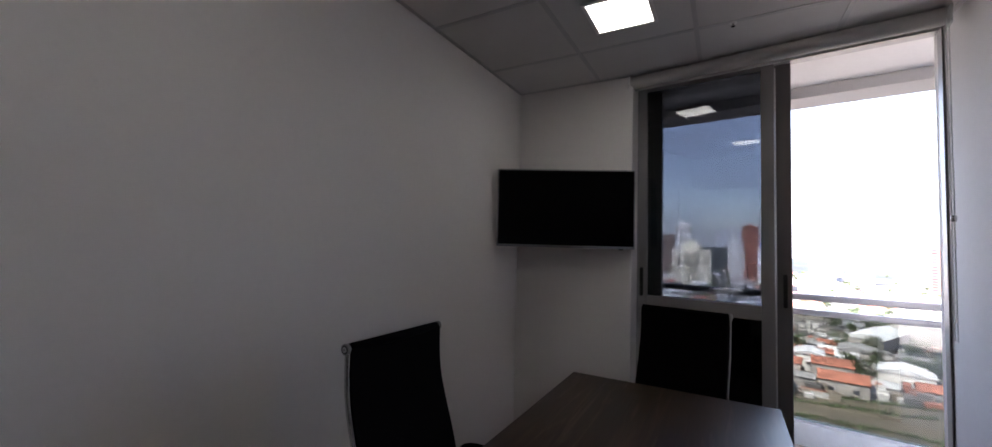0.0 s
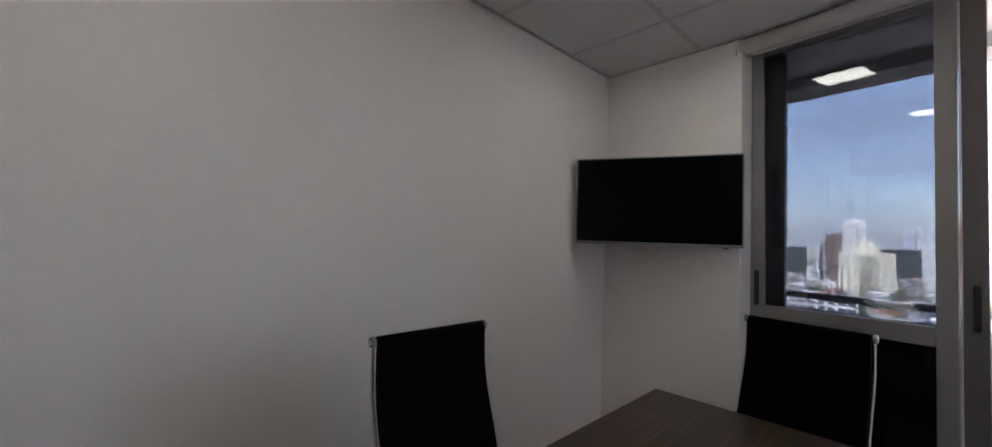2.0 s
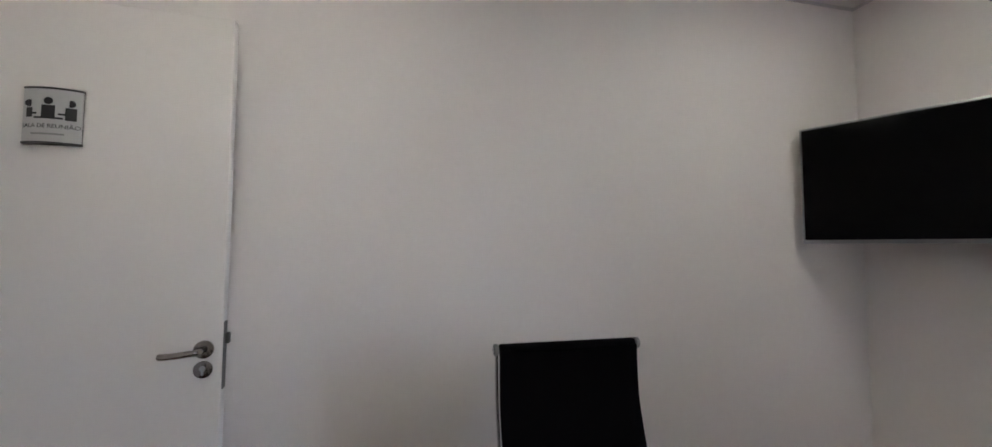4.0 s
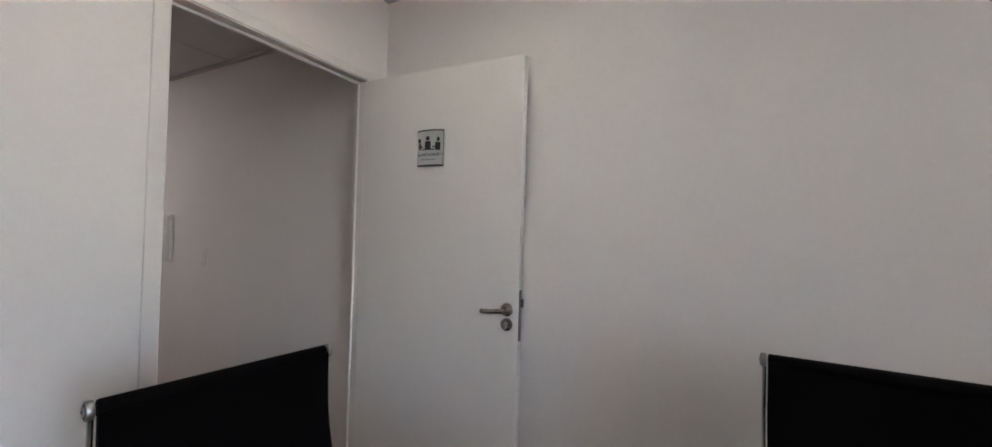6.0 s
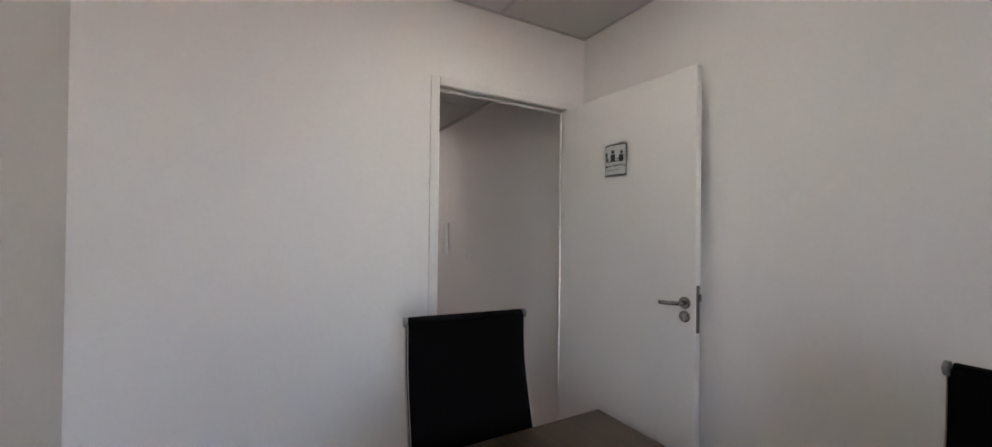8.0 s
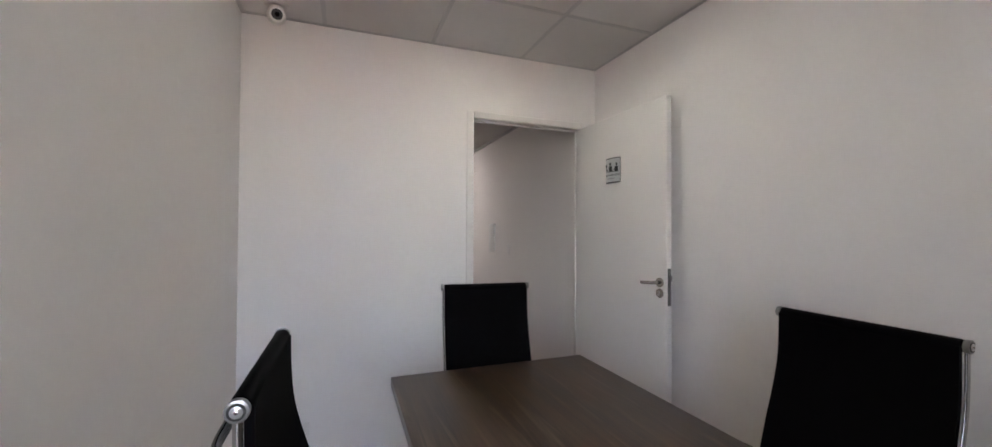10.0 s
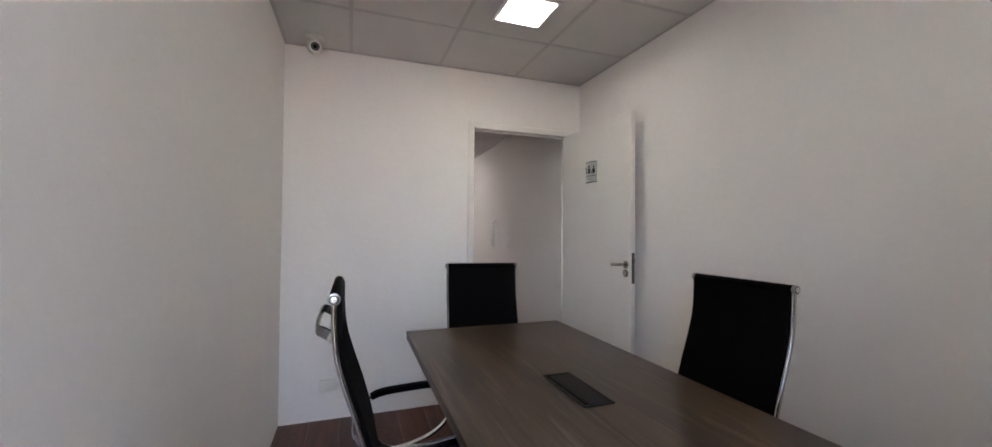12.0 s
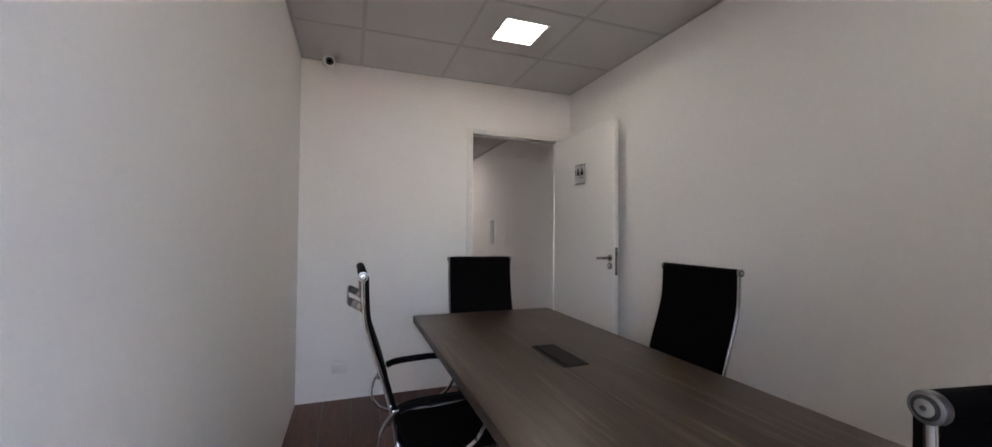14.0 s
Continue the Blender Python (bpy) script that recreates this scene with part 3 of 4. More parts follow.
def dome_camera():
    c = thing("security_camera", pose(-2.072, -0.150, H, 0, 0, 12), "small white ceiling security camera with dark lens", "camera")
    part("base", cyl(0.050, 0.020, (0, 0, -0.0105), "z", 40, r2=0.064, bevel=0.004), CAMERA_SHELL, c)
    part("neck", cyl(0.026, 0.036, (0, 0, -0.036), "z", 28, r2=0.040, bevel=0.004), CAMERA_SHELL, c)
    aim = Matrix.Translation((0, -0.020, -0.070)) @ Matrix.Rotation(radians(16), 4, "X")

    def aimed(b):
        bmesh.ops.transform(b, matrix=aim, verts=b.verts)
        return b

    b = bmesh.new()
    bmesh.ops.create_uvsphere(b, u_segments=32, v_segments=20, radius=0.046)
    body = part("body", aimed(b), CAMERA_SHELL, c, "white ball housing")
    part("bezel", aimed(cyl(0.036, 0.018, (0, -0.036, 0), "y", 36, bevel=0.005)), CAMERA_BEZEL, body, "pale ring round the lens")
    part("lens_ring", aimed(cyl(0.0265, 0.004, (0, -0.0452, 0), "y", 32)), BLACK_PLASTIC, body, "dark lens window")
    part("lens", aimed(cyl(0.012, 0.005, (0, -0.0475, 0), "y", 20, bevel=0.001)), SCREEN, body)


CAMERA_BEZEL = mat("camera_bezel", (0.82, 0.80, 0.77), 0.35, vary=0.03, scale=20, fine=120)
dome_camera()


def sprinkler():
    s = thing("sprinkler", pose(-1.376, -3.036, H), "small white ceiling sprinkler head", "sprinkler")
    part("rose", cyl(0.017, 0.005, (0, 0, -0.0035), "z", 24, bevel=0.002), WHITE_PLASTIC, s)
    part("stem", cyl(0.005, 0.014, (0, 0, -0.0125), "z", 14), CHROME, s)
    part("deflector", cyl(0.010, 0.002, (0, 0, -0.0205), "z", 18), CHROME, s)


sprinkler()


def wall_plate(name, m, label, category, w=0.075, h=0.118, rockers=1, sockets=0):
    """Plate on a wall; it faces local -y."""
    p = thing(name, m, label, category)
    part("plate", box((-w / 2, -0.008, -h / 2), (w / 2, -0.0003, h / 2), 0.004, 2), DOOR, p)
    for i in range(rockers):
        z = (i - (rockers - 1) / 2) * 0.045
        part("rocker", box((-0.014, -0.013, z - 0.018), (0.014, -0.0075, z + 0.018), 0.002, 1), WHITE_PLASTIC, p)
    for i in range(sockets):
        x = (i - (sockets - 1) / 2) * 0.030
        for dz in (-0.009, 0.009):
            part("socket_hole", cyl(0.0016, 0.0015, (x, -0.0083, dz), "y", 10), BLACK_PLASTIC, p)
    return p


wall_plate("power_outlet", pose(-1.958, 0, 0.235, 0, 0, 0), "white wall power outlet plate near the floor", "outlet", w=0.118, h=0.075, rockers=0, sockets=2)
wall_plate("light_switch", pose(CX, 1.532, 1.160, 0, 0, -90), "white light switch plate on the corridor wall", "switch", rockers=2)


def intercom():
    i = thing("wall_panel", pose(CX, 2.04, 1.27, 0, 0, -90), "white wall-mounted control panel in the corridor", "wall panel")
    part("housing", box((-0.085, -0.028, -0.170), (0.085, -0.0005, 0.170), 0.008, 3), WHITE_PLASTIC, i)
    part("cover", box((-0.070, -0.034, -0.155), (0.070, -0.0275, 0.155), 0.004, 2), WHITE_PLASTIC, i)


intercom()


# ---- television ----
def television():
    a, c = Vector((-0.052, -3.060)), Vector((-0.843, -3.436))
    mid = (a + c) / 2
    ang = math.degrees(math.atan2(a.y - c.y, a.x - c.x))
    w, h = (a - c).length / 2, 0.252
    tv = thing("television", pose(mid.x, mid.y, 1.660, 0, 0, ang + 180), "flat black television on a corner wall bracket", "television")
    # local x across, the screen faces -y
    b = box((-w, -0.004, -h), (w, 0.028, h), 0.004, 2)
    part("casing", b, TV_EDGE, tv, "slim grey casing")
    part("screen", box((-w + 0.008, -0.0065, -h + 0.016), (w - 0.008, -0.0042, h - 0.008), 0.001, 1), SCREEN, tv, "switched-off black screen")
    b = box((-w * 0.62, 0.0285, -h * 0.72), (w * 0.62, 0.052, h * 0.55), 0.010, 2)
    part("back_cover", b, BLACK_PLASTIC, tv)
    part("sensor", box((w - 0.10, -0.006, -h - 0.006), (w - 0.07, 0.006, -h - 0.0002), 0.002, 1), BLACK_PLASTIC, tv)
    part("mount_plate", box((-0.10, 0.0525, -0.10), (0.10, 0.060, 0.10), 0.002, 1), BLACK_PLASTIC, tv)
    part("mount_arm", sweep([(0.0, 0.060, 0), (-0.03, 0.13, 0), (0.02, 0.225, 0)], flat(0.05, 0.012), side=(0, 0, 1)), BLACK_PLASTIC, tv)


television()


# ---- table ----
def meeting_table():
    x0, x1, y0, y1, zt = -1.540, -0.646, -2.862, -0.826, 0.764
    cx, cy = (x0 + x1) / 2, (y0 + y1) / 2
    t = thing("meeting_table", pose(cx, cy, 0), "rectangular meeting table with grey-brown wood-grain top", "table")
    hx, hy = (x1 - x0) / 2, (y1 - y0) / 2
    part("tabletop", box((-hx, -hy, zt - 0.040), (hx, hy, zt), 0.0025, 2), TABLE, t)
    for y in (-0.56, 0.56):
        part("leg_panel", box((-0.29, y - 0.018, 0.0), (0.29, y + 0.018, zt - 0.0405), 0.002, 1), TABLE, t)
    part("beam", box((-0.012, -0.541, zt - 0.34), (0.012, 0.541, zt - 0.041), 0.002, 1), TABLE, t)
    return t, zt


table, TABLE_TOP = meeting_table()


def power_box():
    p = thing("table_power_box", pose(-1.092, -1.800, TABLE_TOP), "black flap power box set into the tabletop", "power box")
    w, l = 0.055, 0.143
    b = bmesh.new()
    for a, c in (((-w, -l), (-w + 0.008, l)), ((w - 0.008, -l), (w, l)), ((-w + 0.0082, -l), (w - 0.0082, -l + 0.008)), ((-w + 0.0082, l - 0.008), (w - 0.0082, l))):
        add_box(b, (a[0], a[1], 0.0003), (c[0], c[1], 0.005), 0.001, 1)
    part("rim", b, BOX_RIM, p, "dark grey metal rim")
    part("flap", box((-w + 0.026, -l + 0.012, 0.0008), (w - 0.0095, l - 0.012, 0.0038), 0.001, 1), BOX_FLAP, p, "dark grey lift-up flap")
    part("cable_slot", box((-w + 0.0085, -l + 0.0085, 0.0003), (-w + 0.025, l - 0.0085, 0.0012)), BLACK, p, "black cable brush slot")


BOX_RIM = mat("power_box_rim", (0.020, 0.019, 0.018), 0.5, metal=0.0, vary=0.06, scale=20, fine=120, spec=0.15)
BOX_FLAP = mat("power_box_flap", (0.013, 0.012, 0.012), 0.55, metal=0.0, vary=0.5, scale=40, fine=300, spec=0.10)
power_box()


# ---- chairs ----
RAIL_CHROME = mat("rail_chrome", (0.56, 0.55, 0.54), 0.24, metal=1.0, vary=0.05, scale=12, fine=200)
CAP = mat("cap_steel", (0.30, 0.29, 0.285), 0.34, metal=1.0, vary=0.05, scale=12, fine=200)
GRIP = mat("grip_steel", (0.17, 0.16, 0.155), 0.22, metal=1.0, vary=0.05, scale=12, fine=200)


def office_chair(lift=0.0):
    """Sling office chair; it faces local +y, the headroll lies at y = -0.30. lift: how far the seat is raised."""
    c = thing("office_chair", pose(0, 0, 0), "black sling office chair with chrome side frame", "chair", "chairs round the table")
    hw = 0.208
    yk, zk = -0.300, 1.108
    back = [(yk, zk), (yk + 0.002, 1.03), (yk + 0.010, 0.95), (yk + 0.034, 0.86), (yk + 0.064, 0.77), (yk + 0.090, 0.68),
            (yk + 0.108, 0.60), (yk + 0.120, 0.535), (yk + 0.150, 0.485), (yk + 0.205, 0.462), (yk + 0.30, 0.458), (yk + 0.42, 0.466),
            (yk + 0.500, 0.472), (yk + 0.545, 0.462), (yk + 0.562, 0.440)]
    for s in (-1, 1):
        pts = smooth_path([(s * (hw + 0.006), y, z) for y, z in back], 4)
        part("side_rail", sweep(pts, [(0.75 * u, 1.15 * v) for u, v in ring(0.006, 12)]), CHROME, c, "polished chrome side rail")
        seat = smooth_path([(s * (hw + 0.0115), y, z + 0.006) for y, z in back if z < 0.56], 4)
        part("seat_rail", sweep(seat, [(0.85 * u, 1.05 * v) for u, v in ring(0.0125, 14)]), RAIL_CHROME, c, "polished chrome seat rail")
        part("end_cap", cyl(0.0164, 0.011, (s * (hw + 0.0085), yk, zk), "x", 40, bevel=0.0015), CAP, c, "round satin chrome end cap")
        screw = part("cap_insert", cyl(0.0122, 0.0008, (s * (hw + 0.0145), yk, zk), "x", 32), BLACK_PLASTIC, c, "dark groove ring")
        part("screw_head", cyl(0.0086, 0.0016, (s * (hw + 0.0157), yk, zk), "x", 32, bevel=0.0007), STEEL, screw)
        part("screw_socket", cyl(0.0028, 0.0016, (s * (hw + 0.0170), yk, zk), "x", 16, bevel=0.0007), HANDLE, screw)
        part("frame_bolt", cyl(0.011, 0.012, (s * (hw + 0.017), yk + 0.086, 0.625), "x", 20, bevel=0.002), CHROME, c)
        # arm: a closed loop
        xo = s * (hw + 0.032)
        loop = [(xo, yk + 0.085, 0.640), (xo, yk + 0.125, 0.672), (xo, yk + 0.22, 0.682), (xo, yk + 0.34, 0.684), (xo, yk + 0.405, 0.662),
                (xo, yk + 0.425, 0.60), (xo, yk + 0.395, 0.53), (xo, yk + 0.32, 0.485), (xo, yk + 0.20, 0.462), (xo, yk + 0.105, 0.478),
                (xo, yk + 0.060, 0.53), (xo, yk + 0.060, 0.59)]
        part("arm_loop", sweep(smooth_path(loop, 4, True), flat(0.020, 0.009), closed=True), CHROME, c, "chrome arm loop")
        pad = smooth_path([(xo, yk + 0.118, 0.668), (xo, yk + 0.16, 0.681), (xo, yk + 0.25, 0.687), (xo, yk + 0.34, 0.688), (xo, yk + 0.398, 0.668)], 5)
        part("arm_pad", sweep(pad, flat(0.038, 0.021, 0.006)), BLACK, c, "black padded armrest sleeve")
    # sling: a thin cushion hung between the rails
    pts = smooth_path([(0, y + 0.013 if z > 0.5 else y, z + (0.004 if z < 0.5 else 0)) for y, z in back], 4)
    out = []
    k = 8
    for i in range(k + 1):
        u = -hw + 2 * hw * i / k
        out.append((u, -0.007 - 0.010 * (1 - (u / hw) ** 2) * -1))
    for i in range(k, -1, -1):
        u = -hw + 2 * hw * i / k
        out.append((u, 0.007 - 0.010 * (1 - (u / hw) ** 2) * -1))
    part("sling", sweep(pts, out), BLACK, c)
    part("headroll", cyl(0.0158, 2 * hw - 0.002, (0, yk + 0.001, zk), "x", 32, bevel=0.003), BLACK, c)
    # grip bar behind the back
    ge = hw - 0.040
    g = [(-ge, yk + 0.008, 0.992), (-ge + 0.002, yk - 0.024, 1.012), (-ge + 0.022, yk - 0.045, 1.022), (0, yk - 0.048, 1.022),
         (ge - 0.022, yk - 0.045, 1.022), (ge - 0.002, yk - 0.024, 1.012), (ge, yk + 0.008, 0.992)]
    part("back_grip", sweep(smooth_path(g, 5), flat(0.028, 0.006), side=(0, 0, 1)), GRIP, c, "grey metal grip bar")
    for y, z in ((yk + 0.20, 0.448), (yk + 0.42, 0.450)):
        part("cross_bar", box((-hw, y - 0.018, z - 0.012), (hw, y + 0.018, z - 0.001), 0.003, 1), CHROME, c)
    part("tilt_box", box((-0.085, -0.10, 0.385), (0.085, 0.10, 0.436), 0.010, 2), BLACK_PLASTIC, c)
    for o in c.children:
        o.location.z = lift
    part("gas_lift", cyl(0.026, 0.26, (0, 0, 0.26), "z", 24), CHROME, c)
    part("hub", cyl(0.042, 0.07, (0, 0, 0.105), "z", 28, bevel=0.006), CHROME, c)
    leg = sweep([(0, 0.035, 0.112), (0, 0.15, 0.100), (0, 0.265, 0.078)], flat(0.036, 0.022, 0.006))
    leg_me = mesh_of("leg", leg, CHROME)
    fork = bmesh.new()
    add_box(fork, (-0.012, 0.250, 0.046), (0.012, 0.290, 0.070), 0.004, 1)
    add_box(fork, (-0.006, 0.245, 0.020), (0.006, 0.275, 0.050), 0.002, 1)
    fork_me = mesh_of("castor_fork", fork, BLACK_PLASTIC)
    wheel = cyl(0.026, 0.016, (0.016, 0.262, 0.027), "x", 24, bevel=0.004)
    w2 = cyl(0.026, 0.016, (-0.016, 0.262, 0.027), "x", 24, bevel=0.004)
    wheel_me, wheel2_me = mesh_of("castor_wheel", wheel, BLACK_PLASTIC), mesh_of("castor_wheel", w2, BLACK_PLASTIC)
    for i in range(5):
        lg = piece("leg", leg_me, c, pose(0, 0, 0, 0, 0, 72 * i + 18))
        piece("castor_fork", fork_me, lg)
        piece("castor_wheel", wheel_me, lg)
        piece("castor_wheel", wheel2_me, lg)
    return c


for px, py, rz, lift in ((-0.670, -1.823, 90, -0.004), (-1.560, -1.665, -90, 0.008), (-1.100, -2.795, -9.8, -0.010), (-1.091, -0.911, 173.6, -0.024)):
    office_chair(lift).matrix_basis = pose(px, py, 0, 0, 0, rz)

# ---- the city below the balcony ----
rnd = random.Random(7)
GRASS = mat("dry_grass", (0.082, 0.068, 0.045), 0.95, vary=0.4, scale=0.12, fine=2.2, bump=0.0)
ASPHALT = mat("asphalt", (0.075, 0.073, 0.072), 0.9, vary=0.2, scale=0.08, fine=1.5)
CITY_GROUND = mat("city_ground", (0.115, 0.105, 0.09), 0.95, vary=0.5, scale=0.012, fine=0.09)
PAVING = mat("pavement_concrete", (0.28, 0.27, 0.25), 0.9, vary=0.15, scale=0.2, fine=2)
FOREST = mat("forest_green", (0.013, 0.017, 0.014), 0.95, vary=0.6, scale=0.02, fine=0.15)
LEAF = mat("leaf_green", (0.055, 0.075, 0.030), 0.8, vary=0.45, scale=0.6, fine=5, per_object=0.25)
BARK = mat("bark", (0.11, 0.085, 0.065), 0.9, vary=0.25, scale=4, fine=20)
ROOF_CLAY = mat("clay_roof", (0.29, 0.105, 0.065), 0.85, vary=0.45, scale=0.35, fine=3, per_object=0.18, bump=0.4, bump_scale=4)
ROOF_METAL = mat("sheet_metal_roof", (0.50, 0.50, 0.50), 0.55, vary=0.18, scale=0.25, fine=2.5, per_object=0.22)
ROOF_DARK = mat("fibre_cement_roof", (0.21, 0.205, 0.20), 0.85, vary=0.25, scale=0.3, fine=3, per_object=0.25)
RENDER_WHITE = mat("white_render", (0.62, 0.60, 0.57), 0.85, vary=0.10, scale=0.2, fine=2, per_object=0.14)
RENDER_DULL = mat("weathered_render", (0.34, 0.315, 0.29), 0.9, vary=0.2, scale=0.3, fine=2, per_object=0.3)
RENDER_CREAM = mat("cream_render", (0.66, 0.61, 0.47), 0.85, vary=0.08, scale=0.08, fine=0.8)
RENDER_GREY = mat("grey_render", (0.27, 0.28, 0.31), 0.8, vary=0.08, scale=0.08, fine=0.8)
RENDER_BROWN = mat("brown_render", (0.17, 0.125, 0.10), 0.85, vary=0.08, scale=0.08, fine=0.8)
RENDER_BRICK = mat("red_brick_render", (0.27, 0.105, 0.072), 0.85, vary=0.10, scale=0.08, fine=0.8)
BLUE_PANEL = mat("blue_facade_panel", (0.06, 0.17, 0.48), 0.4, vary=0.08, scale=0.1, fine=1)
FAR_GLASS = mat("far_window_glass", (0.030, 0.033, 0.040), 0.4, vary=0.3, scale=0.4, fine=2, per_object=0.35, spec=0.15)
# pale bluish tone stands in for the haze over the distant towers
FAR_CITY_HAZED = mat("far_city_hazed", (0.36, 0.37, 0.40), 0.9, vary=0.25, scale=0.01, fine=0.1)
CAR_PAINT = [mat("car_paint_white", (0.68, 0.68, 0.67), 0.25, vary=0.03, scale=2, fine=20),
             mat("car_paint_silver", (0.36, 0.37, 0.38), 0.25, metal=0.6, vary=0.03, scale=2, fine=20),
             mat("car_paint_black", (0.02, 0.02, 0.022), 0.2, vary=0.03, scale=2, fine=20),
             mat("car_paint_red", (0.32, 0.03, 0.025), 0.25, vary=0.03, scale=2, fine=20)]
RUBBER = mat("tyre_rubber", (0.02, 0.02, 0.02), 0.85, vary=0.1, scale=5, fine=50)

G = GROUND


def sheet(name, corners, z, material, label, category, kind="structure"):
    b = bmesh.new()
    b.faces.new([b.verts.new((x, y, z)) for x, y in corners])
    bmesh.ops.recalc_face_normals(b, faces=b.faces)
    ob = new(name, mesh_of(name, b, material))
    return tagged(ob, label, category, "", kind)


sheet("ground", ((-4900, -4900), (4900, -4900), (4900, 4900), (-4900, 4900)), G, CITY_GROUND, "far city ground reaching the horizon", "ground")
sheet("grass_bank", ((-170, -190), (-40, -169), (60, -152), (60, -90), (-170, -90)), G + 0.05, GRASS, "dry grass bank beside the road", "grass")
sheet("road_1", ((-170, -128), (60, -144), (60, -137), (-170, -121)), G + 0.10, ASPHALT, "grey asphalt road below the building", "road")
sheet("pavement_1", ((-170, -131), (60, -147), (60, -144.4), (-170, -128.4)), G + 0.14, PAVING, "concrete pavement along the road", "pavement")
sheet("road_2", ((-30, -170), (-24, -168), (-42, -330), (-50, -330)), G + 0.08, ASPHALT, "side street between the houses", "road")
sheet("parking_lot", ((-62, -318), (-24, -306), (-24, -248), (-50, -255)), G + 0.12, ASPHALT, "asphalt car park", "car park")
sheet("road_3", ((-260, -352), (120, -322), (120, -312), (-260, -342)), G + 0.09, ASPHALT, "wide asphalt avenue", "road")


def gable(w, d, h, rise, over=0.4):
    """Roof over a w x d plan with its ridge along x: a solid prism with eaves."""
    b = bmesh.new()
    x, y = w / 2 + over, d / 2 + over
    v = [b.verts.new(p) for p in ((-x, -y, h), (x, -y, h), (x, y, h), (-x, y, h), (-x, 0, h + rise), (x, 0, h + rise),
                                  (-x, -y, h - 0.2), (x, -y, h - 0.2), (x, y, h - 0.2), (-x, y, h - 0.2))]
    for f in ((0, 1, 5, 4), (2, 3, 4, 5), (0, 4, 3), (1, 2, 5), (6, 9, 8, 7), (6, 7, 1, 0), (7, 8, 2, 1), (8, 9, 3, 2), (9, 6, 0, 3)):
        b.faces.new([v[i] for i in f])
    bmesh.ops.recalc_face_normals(b, faces=b.faces)
    return b


SMALL_WIN = mesh_of("window", box((-0.75, -0.06, -0.6), (0.75, 0.06, 0.6), 0.02, 1), FAR_GLASS)


def house(x, y, w, d, h, rise, rot, wall, roof, label, group="", ridge_y=False, wins=3, name="house"):
    o = thing(name, pose(x, y, G, 0, 0, rot), label, "house", group)
    part("wall", box((-w / 2, -d / 2, 0), (w / 2, d / 2, h - 0.25)), wall, o)
    if rise > 0:
        b = gable(d, w, h, rise) if ridge_y else gable(w, d, h, rise)
        if ridge_y:
            bmesh.ops.rotate(b, verts=b.verts, cent=(0, 0, 0), matrix=Matrix.Rotation(radians(90), 3, "Z"))
        part("roof", b, roof, o)
    else:
        b = box((-w / 2 - 0.1, -d / 2 - 0.1, h - 0.25), (w / 2 + 0.1, d / 2 + 0.1, h + 0.1))
        add_box(b, (-w * 0.2, -d * 0.1, h + 0.1), (w * 0.1, d * 0.2, h + 1.5))
        part("roof", b, roof, o)
    for i in range(wins):
        piece("window", SMALL_WIN, o, Matrix.Translation((-w / 2 + (i + 0.5) * w / wins, d / 2 + 0.03, h * 0.45)))
    return o


CLAY, METAL, FIBRE = "low house under an orange clay-tile roof", "white shed under a pale sheet-metal roof", "low grey building under a fibre-cement roof"
house(-36, -177, 12.5, 11, 5.0, 1.9, -9, RENDER_DULL, ROOF_CLAY, CLAY, wins=2)
house(-36, -191.5, 11.5, 10, 6.4, 1.8, -9, RENDER_DULL, ROOF_CLAY, CLAY, wins=0)
house(-31.5, -206, 9, 12, 6.8, 1.2, -9, RENDER_WHITE, ROOF_METAL, METAL, ridge_y=True)
house(-51, -228, 12, 13, 6.0, 1.6, -14, RENDER_DULL, ROOF_DARK, FIBRE, ridge_y=True)
house(-57, -198.5, 15, 13, 5.4, 1.7, -14, RENDER_WHITE, ROOF_METAL, METAL, ridge_y=True, wins=1)
house(-62, -181.5, 13, 8, 4.0, 1.6, -12, RENDER_DULL, ROOF_CLAY, CLAY)
house(-48.5, -183, 6, 8, 3.4, 0.8, -20, RENDER_WHITE, ROOF_METAL, METAL, wins=1)
house(-77, -190, 12, 9, 4.6, 1.7, -16, RENDER_DULL, ROOF_CLAY, CLAY)
house(-22.5, -193, 9, 8, 5.2, 1.6, -9, RENDER_DULL, ROOF_CLAY, CLAY)
house(-24.5, -177, 8, 7, 4.2, 0.7, -9, RENDER_DULL, ROOF_DARK, FIBRE, wins=2)
house(-17, -167, 8, 8, 4.4, 0.8, -9, RENDER_WHITE, ROOF_DARK, FIBRE, wins=2)
house(-66, -262, 14, 40, 8.0, 2.2, -28, RENDER_DULL, ROOF_METAL, "long white warehouse under a sheet-metal roof", ridge_y=True, wins=3, name="warehouse")
house(-52, -250, 12, 12, 4.5, 1.2, -14, RENDER_DULL, ROOF_METAL, METAL)
house(-89, -280, 26, 16, 12.0, 0, -16, RENDER_DULL, ROOF_METAL, "big white box-shaped warehouse with flat roof", wins=2, name="warehouse")
house(-84, -248, 15, 9, 5.0, 1.6, -18, RENDER_DULL, ROOF_CLAY, CLAY)
house(-101, -250, 13, 9, 5.0, 1.6, -18, RENDER_DULL, ROOF_CLAY, CLAY)
house(-14, -186, 12, 9, 4.6, 1.6, -9, RENDER_DULL, ROOF_DARK, FIBRE)
house(-13, -201, 14, 9, 4.6, 1.7, -9, RENDER_DULL, ROOF_CLAY, CLAY)
house(-15, -217, 13, 9, 5.2, 1.4, -9, RENDER_DULL, ROOF_CLAY, CLAY)
house(-14, -236, 22, 12, 7.0, 0, -9, RENDER_GREY, ROOF_DARK, "grey flat-roofed workshop beside the car park", wins=4, name="workshop")


